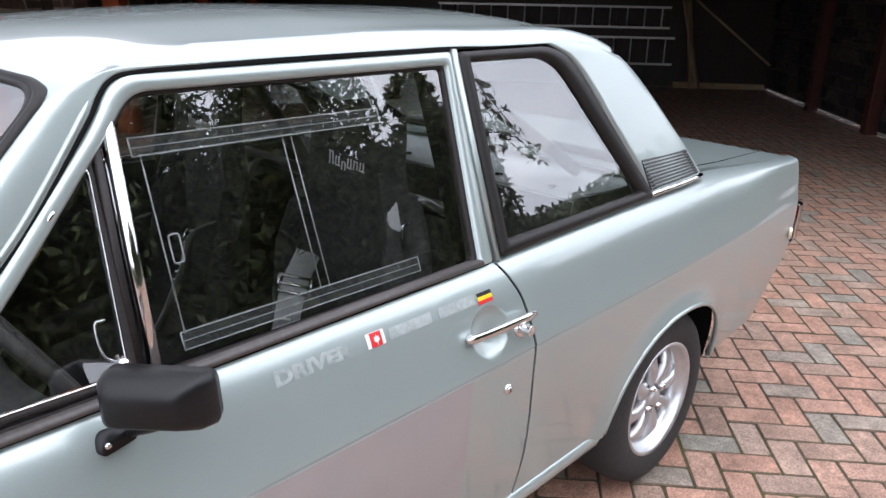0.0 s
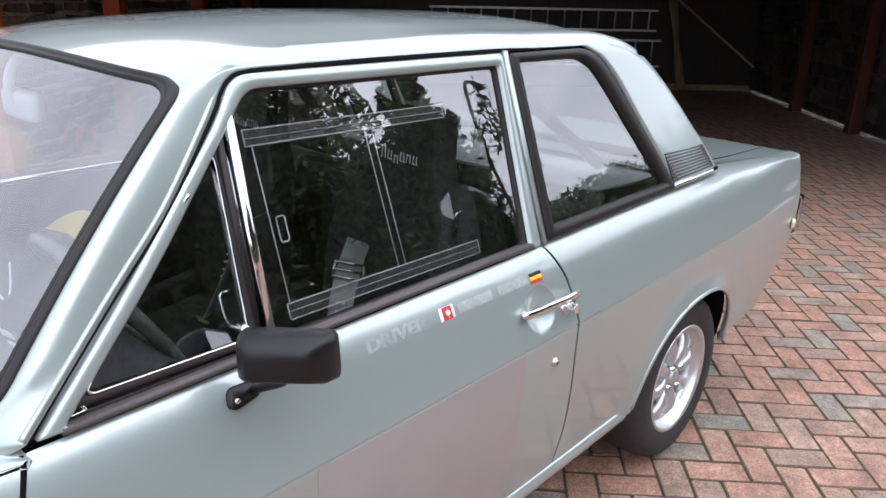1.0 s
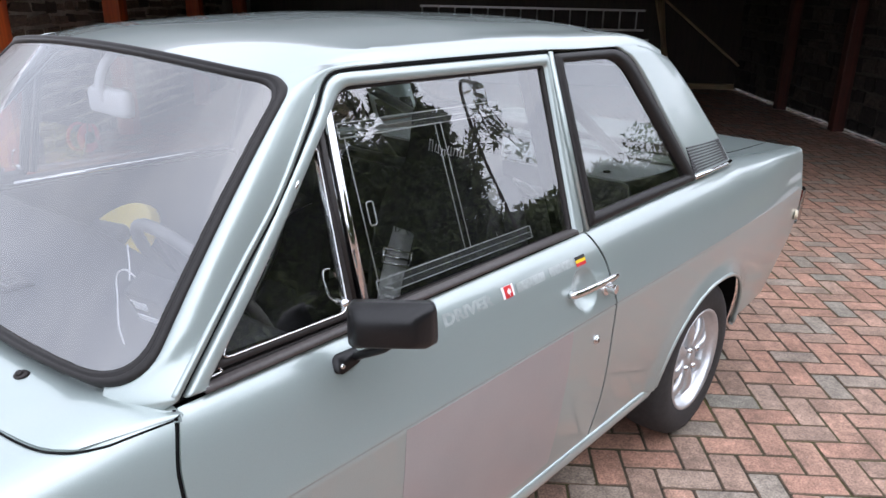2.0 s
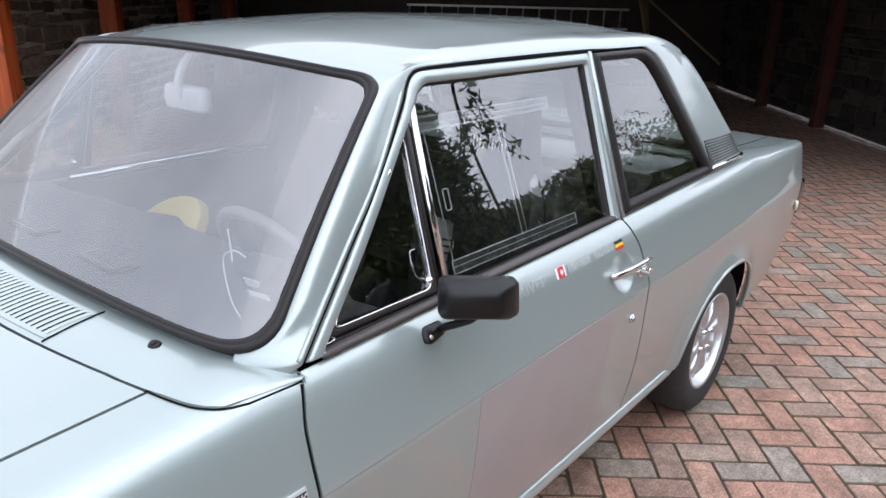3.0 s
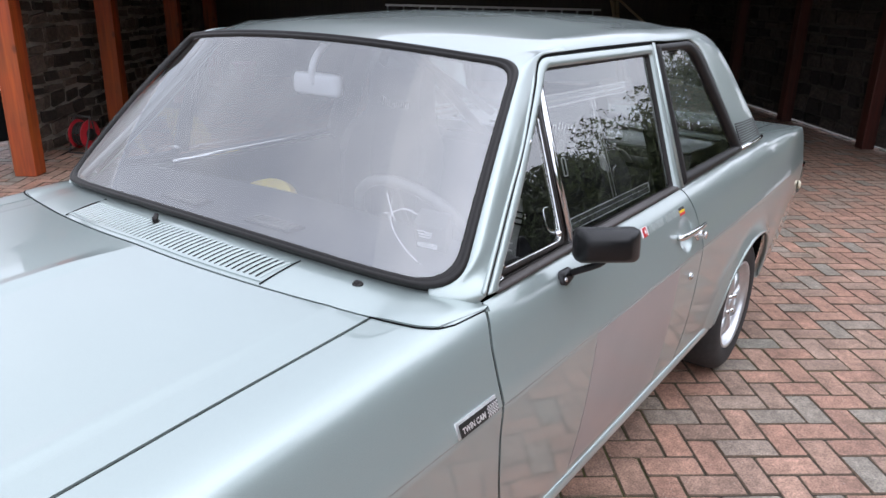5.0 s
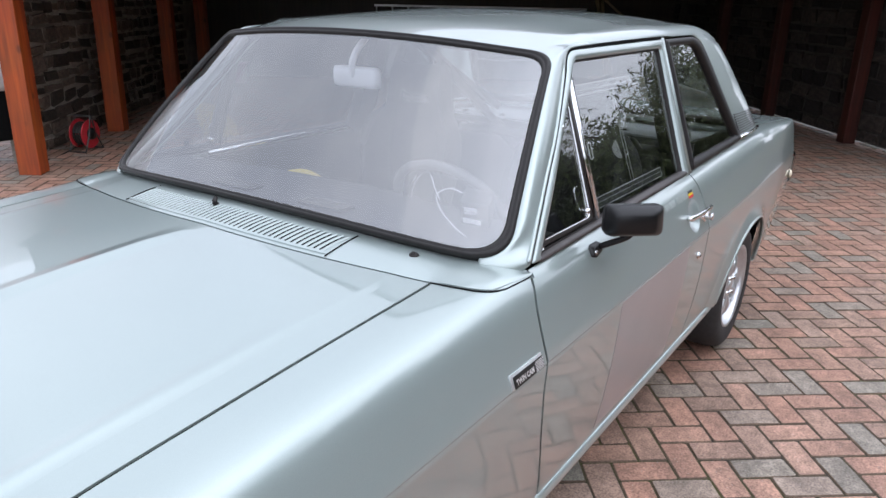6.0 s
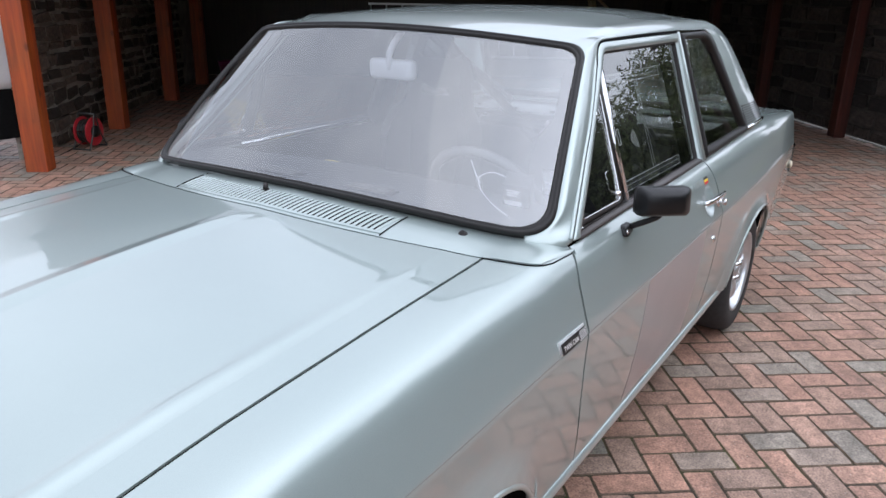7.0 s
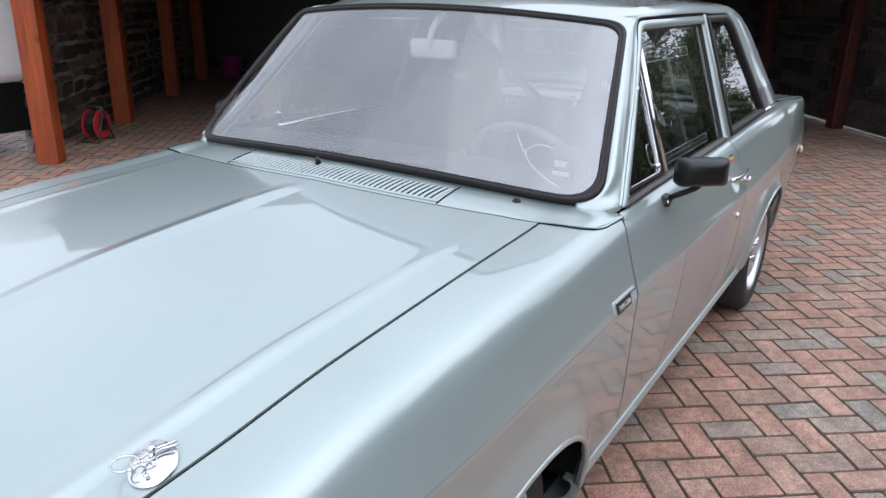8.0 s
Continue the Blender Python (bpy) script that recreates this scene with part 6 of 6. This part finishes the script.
ladder(-1.4, -3.52, 0.37, 0.79, "wider dull aluminium ladder hung below another")


def plank(a, b, w, t, label):
    a, b = Vector(a), Vector(b)
    bm = bmesh.new()
    d = b - a
    add_box(bm, (0, 0, 0), (w, t, d.length))
    ob = link("plank", bm, PALE_WOOD, smooth=False)
    ob.matrix_basis = Matrix.Translation((a + b) / 2) @ d.to_track_quat("Z", "Y").to_matrix().to_4x4()
    bevelled(ob, 0.004)
    return tagged(ob, label, "plank", "loose timber")


plank(yard(11.12, -3.55, 0.06), yard(11.15, -5.02, 0.06), 0.11, 0.09, "pale sawn beam lying along the back wall")
plank(yard(10.95, -3.92, 0.03), yard(11.28, -3.45, 2.0), 0.10, 0.04, "pale board leaning on the back wall")
plank(yard(10.9, -3.80, 0.03), yard(11.28, -3.62, 1.9), 0.08, 0.04, "pale board leaning on the back wall")
plank(yard(11.0, -5.02, 0.42), yard(11.28, -3.70, 1.48), 0.09, 0.04, "board leaning slantwise on the back wall")

# magenta tub
def tub(bm):
    base = Vector((6.9, 9.35, 0)) * 0.94 + Vector((-0.1, -0.2, 0))
    n = 28
    rings = [[bm.verts.new(base + Vector((r * math.cos(2 * math.pi * k / n), r * math.sin(2 * math.pi * k / n), z))) for k in range(n)] for r, z in ((0.15, 0.002), (0.20, 0.30), (0.215, 0.31), (0.21, 0.325), (0.19, 0.31), (0.145, 0.02))]
    for a, b in zip(rings, rings[1:]):
        for k in range(n):
            bm.faces.new((a[k], a[(k + 1) % n], b[(k + 1) % n], b[k]))
    bm.faces.new(rings[0])
    bm.faces.new(rings[-1])
simple("plastic_tub", tub, PURPLE, "magenta plastic tub standing in the barn", "tub", smooth=True)


# cable reel by the stone wall
def cable_reel():
    root = new("cable_reel")
    c = Vector((1.775, 5.30, 0.0))
    root.location = c
    tagged(root, "red and black cable reel on a wire stand", "cable reel")
    ax = Vector((0.40, -0.92, 0.0)).normalized()
    mid = Vector((0, 0, 0.165))
    turn = ax.to_track_quat("Z", "Y").to_matrix().to_4x4()
    for d in (-0.062, 0.062):
        bm = bmesh.new()
        bmesh.ops.create_cone(bm, cap_ends=True, segments=40, radius1=0.135, radius2=0.135, depth=0.012, matrix=Matrix.Translation(mid + ax * d) @ turn)
        bevelled(part("flange", bm, REEL_RED, root), 0.004)
    for k in range(7):
        bm = bmesh.new()
        d = -0.048 + 0.016 * k
        e1 = ax.cross(Vector((0, 0, 1))).normalized()
        e2 = ax.cross(e1)
        add_tube(bm, [mid + ax * d + (e1 * math.cos(a) + e2 * math.sin(a)) * (0.10 + 0.004 * (k % 2)) for a in [2 * math.pi * j / 32 for j in range(32)]], 0.009, 6, closed=True)
        part("cable_turn", bm, RUBBER, root)
    bm = bmesh.new()
    bmesh.ops.create_cone(bm, cap_ends=True, segments=32, radius1=0.06, radius2=0.052, depth=0.03, matrix=Matrix.Translation(mid + ax * 0.075) @ turn)
    part("socket_plate", bm, PLASTIC, root)
    side = ax.cross(Vector((0, 0, 1))).normalized()
    bm = bmesh.new()
    for d in (-0.085, 0.085):
        add_tube(bm, curve_points([mid + ax * d - side * 0.13 + Vector((0, 0, -0.155)), mid + ax * d - side * 0.05 + Vector((0, 0, 0.0)), mid + ax * d + Vector((0, 0, 0.165)), mid + ax * d + side * 0.05, mid + ax * d + side * 0.13 + Vector((0, 0, -0.155))], 24), 0.008, 6)
    for q in (-0.13, 0.13):
        add_tube(bm, [mid - ax * 0.085 + side * q + Vector((0, 0, -0.155)), mid + ax * 0.085 + side * q + Vector((0, 0, -0.155))], 0.008, 6)
    add_tube(bm, [mid - ax * 0.085 + Vector((0, 0, 0.165)), mid + ax * 0.085 + Vector((0, 0, 0.165))], 0.011, 8)
    part("stand", bm, IRON, root)
    bm = bmesh.new()
    w = yard(4.05, 3.30, 0) - c
    add_tube(bm, curve_points([mid - ax * 0.02 + Vector((-0.05, 0, -0.10)), Vector((-0.15, 0.05, 0.012)), w.lerp(Vector((0, 0, 0)), 0.3) + Vector((0, 0, 0.012)), w + Vector((0, 0, 0.25)), w + Vector((-0.01, 0, 0.9)), w + Vector((0, 0, 1.6))], 40), 0.006, 6)
    part("loose_cable", bm, RUBBER, root)


cable_reel()


# white van beside the barn: only its rounded corner looks past the post
def white_van():
    root = new("white_van")
    tagged(root, "white van parked on the paving beside the barn", "van")
    root.location = (-1.22, 6.16, 0)
    bm = bmesh.new()
    verts = add_box(bm, (0, 0, 1.66), (4.9, 1.95, 2.12))
    bmesh.ops.bevel(bm, geom=list(bm.edges), offset=0.14, segments=6, affect="EDGES", profile=0.5)
    part("body", bm, WHITE_PAINT, root)
    # underbody box, deepened and black to stand in for the shade below the van
    bm = bmesh.new()
    add_box(bm, (0, 0, 0.42), (4.7, 1.86, 0.42))
    part("underbody", bm, DARK, root, smooth=False)
    for x in (-1.5, 1.4):
        for y in (-0.82, 0.82):
            bm = bmesh.new()
            add_cyl(bm, (x, y - 0.1, 0.33), (x, y + 0.1, 0.33), 0.33, n=32)
            wheel = bevelled(part("wheel", bm, TYRE, root), 0.03)
            bm = bmesh.new()
            add_cyl(bm, (x, y - 0.108, 0.33), (x, y + 0.108, 0.33), 0.2, n=24)
            part("rim", bm, ALLOY, wheel)


white_van()


# trees and a tall hedge across the yard, behind the camera
def leaf_cloud(name, centres, count, size, parent, seed):
    r = np.random.RandomState(seed)
    cs = np.array([c[:3] for c in centres])
    rad = np.array([c[3] for c in centres])
    pick = r.randint(0, len(cs), count)
    v = r.normal(size=(count, 3))
    v /= np.linalg.norm(v, axis=1, keepdims=True)
    pos = cs[pick] + v * (rad[pick] * r.uniform(0.25, 1.0, count) ** 0.6)[:, None]
    a = r.normal(size=(count, 3))
    a /= np.linalg.norm(a, axis=1, keepdims=True)
    b = np.cross(a, r.normal(size=(count, 3)))
    b /= np.linalg.norm(b, axis=1, keepdims=True)
    L = size * r.uniform(0.6, 1.3, count)[:, None]
    quad = np.stack([pos - a * L, pos + b * L * 0.35, pos + a * L, pos - b * L * 0.35], 1).reshape(-1, 3)
    me = bpy.data.meshes.new(name)
    me.from_pydata(quad.tolist(), [], [tuple(range(4 * k, 4 * k + 4)) for k in range(count)])
    me.materials.append(LEAF)
    ob = new(name, me)
    if parent:
        ob.parent = parent
    return ob


def tree(x, y, h, spread, seed, dense=5200):
    r = random.Random(seed)
    root = new("tree")
    root.location = (x, y, 0)
    tagged(root, "broad-leaved tree with dark green leaves", "tree", "trees round the yard")
    bm = bmesh.new()
    add_cyl(bm, (0, 0, 0), (0.1, 0, h * 0.55), 0.16, 0.08, n=12)
    tips = []
    for k in range(11):
        a, f = r.uniform(0, 6.28), r.uniform(0.3, 0.55)
        p0 = Vector((0.1 * f, 0, h * f))
        p1 = p0 + Vector((math.cos(a) * spread * r.uniform(0.5, 0.95), math.sin(a) * spread * r.uniform(0.5, 0.95), h * r.uniform(0.15, 0.45)))
        add_tube(bm, curve_points([p0, p0.lerp(p1, 0.5) + Vector((0, 0, 0.15)), p1], 8), 0.03, 6)
        tips.append((*p1, spread * r.uniform(0.25, 0.45)))
        tips.append((*p0.lerp(p1, 0.6), spread * r.uniform(0.25, 0.4)))
    part("trunk", bm, BARK, root)
    tips.append((0, 0, h * 0.9, spread * 0.4))
    leaf_cloud("crown", tips, int(dense * 1.5), 0.095, root, seed)


tree(-2.0, -8.6, 5.6, 2.3, 1, 11000)
tree(1.4, -8.4, 6.2, 2.5, 2, 14000)
tree(4.6, -8.6, 6.4, 2.4, 3, 14000)
tree(7.3, -8.9, 6.2, 1.7, 14, 12000)
for X, Y, H, SEED in ((21.5, -8.5, 4.2, 5), (26, -7.5, 5.4, 6), (31, -9, 5.6, 7), (37, -6, 5.4, 8)):
    tree(X, Y, H, 2.4, SEED, 4500)


def twig_tree():
    """A slender young tree whose thin twigs hang over the yard."""
    root = new("tree")
    root.location = (6.9, -6.0, 0)
    tagged(root, "slender young tree with sparse hanging twigs", "tree", "trees round the yard")
    r = random.Random(4)
    bm = bmesh.new()
    add_tube(bm, curve_points([(0, 0, 0), (-0.1, 0.1, 1.5), (-0.5, 0.5, 2.9), (-1.3, 1.3, 3.5), (-2.1, 2.1, 3.1)], 30), 0.022, 7)
    spots = []
    for k in range(9):
        a = Vector((-0.6 - 0.17 * k, 0.6 + 0.17 * k, 3.2 + 0.1 * math.sin(k)))
        b = a + Vector((r.uniform(-0.3, 0.2), r.uniform(-0.2, 0.3), -r.uniform(0.3, 0.8)))
        add_tube(bm, [a, b], 0.006, 5)
        spots += [(*a.lerp(b, f), 0.10) for f in (0.3, 0.6, 0.9, 1.1)]
    part("trunk", bm, BARK, root)
    leaf_cloud("crown", spots, 210, 0.06, root, 12)


twig_tree()
hedge = leaf_cloud("hedge", [(x, -8.9 + 0.4 * math.sin(x * 1.7), z, 0.8) for x in np.arange(-14, 36, 0.7) for z in (0.5, 1.2, 1.8)] + 2 * [(x, -8.9 + 0.3 * math.sin(x * 1.9), z, 0.7) for x in np.arange(8, 21, 0.6) for z in (1.6, 2.3 + 0.2 * math.sin(x))] + 3 * [(x, -8.7 + 0.3 * math.sin(x * 2.1), z, 0.9) for x in np.arange(-3, 9.4, 0.6) for z in (2.4, 3.1, 3.8)], 210000, 0.105, None, 9)
tagged(hedge, "tall dark green hedge along the yard", "hedge", kind="stuff")

# ---- paving: herringbone blocks, two to a square ----
U = 0.1025
AX, BX = Vector((0.06415, -0.07995, 0)), Vector((-0.07995, -0.06415, 0))
ORIGIN = Vector((0.0554, -1.0031, 0))
PAVER, PAVER_FAR = paver_material("paving_block", False), paver_material("paving_blocks_joined", True)


def block_rings(r, hx=0.0996, hy=0.0490):
    """The rings of one worn block: foot, arris and top, with cut corners and uneven edges."""
    k = 0.006
    line = [(-hx + k, -hy), (0, -hy), (hx - k, -hy), (hx, -hy + k), (hx, hy - k), (hx - k, hy), (0, hy), (-hx + k, hy), (-hx, hy - k), (-hx, -hy + k)]
    line = [(x + r.gauss(0, 0.0008), y + r.gauss(0, 0.0008)) for x, y in line]
    out = [(x, y, -0.03) for x, y in line] + [(x, y, -0.0045) for x, y in line]
    for x, y in line:
        c = r.uniform(0.0022, 0.0048)
        out.append((x - math.copysign(min(c, abs(x)), x), y - math.copysign(c, y), r.uniform(-0.0008, 0.0)))
    return out


BLOCK_FACES = [tuple(range(20, 30))] + [(10 + k, 10 + (k + 1) % 10, 20 + (k + 1) % 10, 20 + k) for k in range(10)] + [(k, (k + 1) % 10, 10 + (k + 1) % 10, 10 + k) for k in range(10)]
ARRIS = material("dirty_block_edge", (0.118, 0.082, 0.058), 0.9, grain=0.4, scale=90, stain=0.4, stain_scale=6, bump=0.3)
rb = random.Random(11)
BLOCKS, RINGS = [], []
for k in range(8):
    RINGS.append(np.array(block_rings(rb)))
    block_me = bpy.data.meshes.new("brick")
    block_me.from_pydata(RINGS[-1].tolist(), [], BLOCK_FACES)
    block_me.materials.append(PAVER)
    block_me.materials.append(ARRIS)
    for face in block_me.polygons:
        face.material_index = 0 if face.index == 0 else 1
    BLOCKS.append(block_me)
pavement = new("pavement")
tagged(pavement, "herringbone paving of worn red and grey blocks", "paving", kind="structure")
blocks = []
for j in range(-150, 130):
    for k in range(-60, 60):
        for kind in (0, 1):
            i = (j if kind == 0 else j - 1) + 4 * k
            c = ORIGIN + AX * (i + (1.0 if kind == 0 else 0.5)) + BX * (j + (0.5 if kind == 0 else 1.0))
            s, n = c.dot(ALONG), c.dot(ACROSS)
            if -6.0 < s < 11.4 and -5.15 < n < (8.0 if s < 7.5 else 3.4):
                turn = math.atan2(AX.y, AX.x) if kind == 0 else math.atan2(BX.y, BX.x)
                blocks.append((c, turn))
near = sorted(blocks, key=lambda b: (b[0] - Vector((0.75, -1.45, 0))).length)
rest_v, rest_f = [], []
for q, (c, turn) in enumerate(near):
    tilt = Euler((rb.gauss(0, 0.006), rb.gauss(0, 0.004), turn + rb.gauss(0, 0.006))).to_matrix()
    lift = rb.gauss(-0.001, 0.0009)
    if q < 300:
        ob = new("brick", rb.choice(BLOCKS))
        ob.parent = pavement
        ob.matrix_basis = Matrix.Translation(c + Vector((0, 0, lift))) @ tilt.to_4x4()
    else:
        v = rb.choice(RINGS) @ np.array(tilt).T + np.array((c.x, c.y, lift))
        o = 30 * (q - 300)
        rest_v.append(v)
        rest_f += [tuple(a + o for a in f) for f in BLOCK_FACES]
me = bpy.data.meshes.new("paving_blocks")
me.from_pydata(np.concatenate(rest_v).tolist(), [], rest_f)
me.materials.append(PAVER_FAR)
me.materials.append(ARRIS)
me.polygons.foreach_set("material_index", [0 if k % 21 == 0 else 1 for k in range(len(rest_f))])
far_blocks = new("paving_blocks", me)
far_blocks.parent = pavement
far_blocks["kind"] = "stuff"
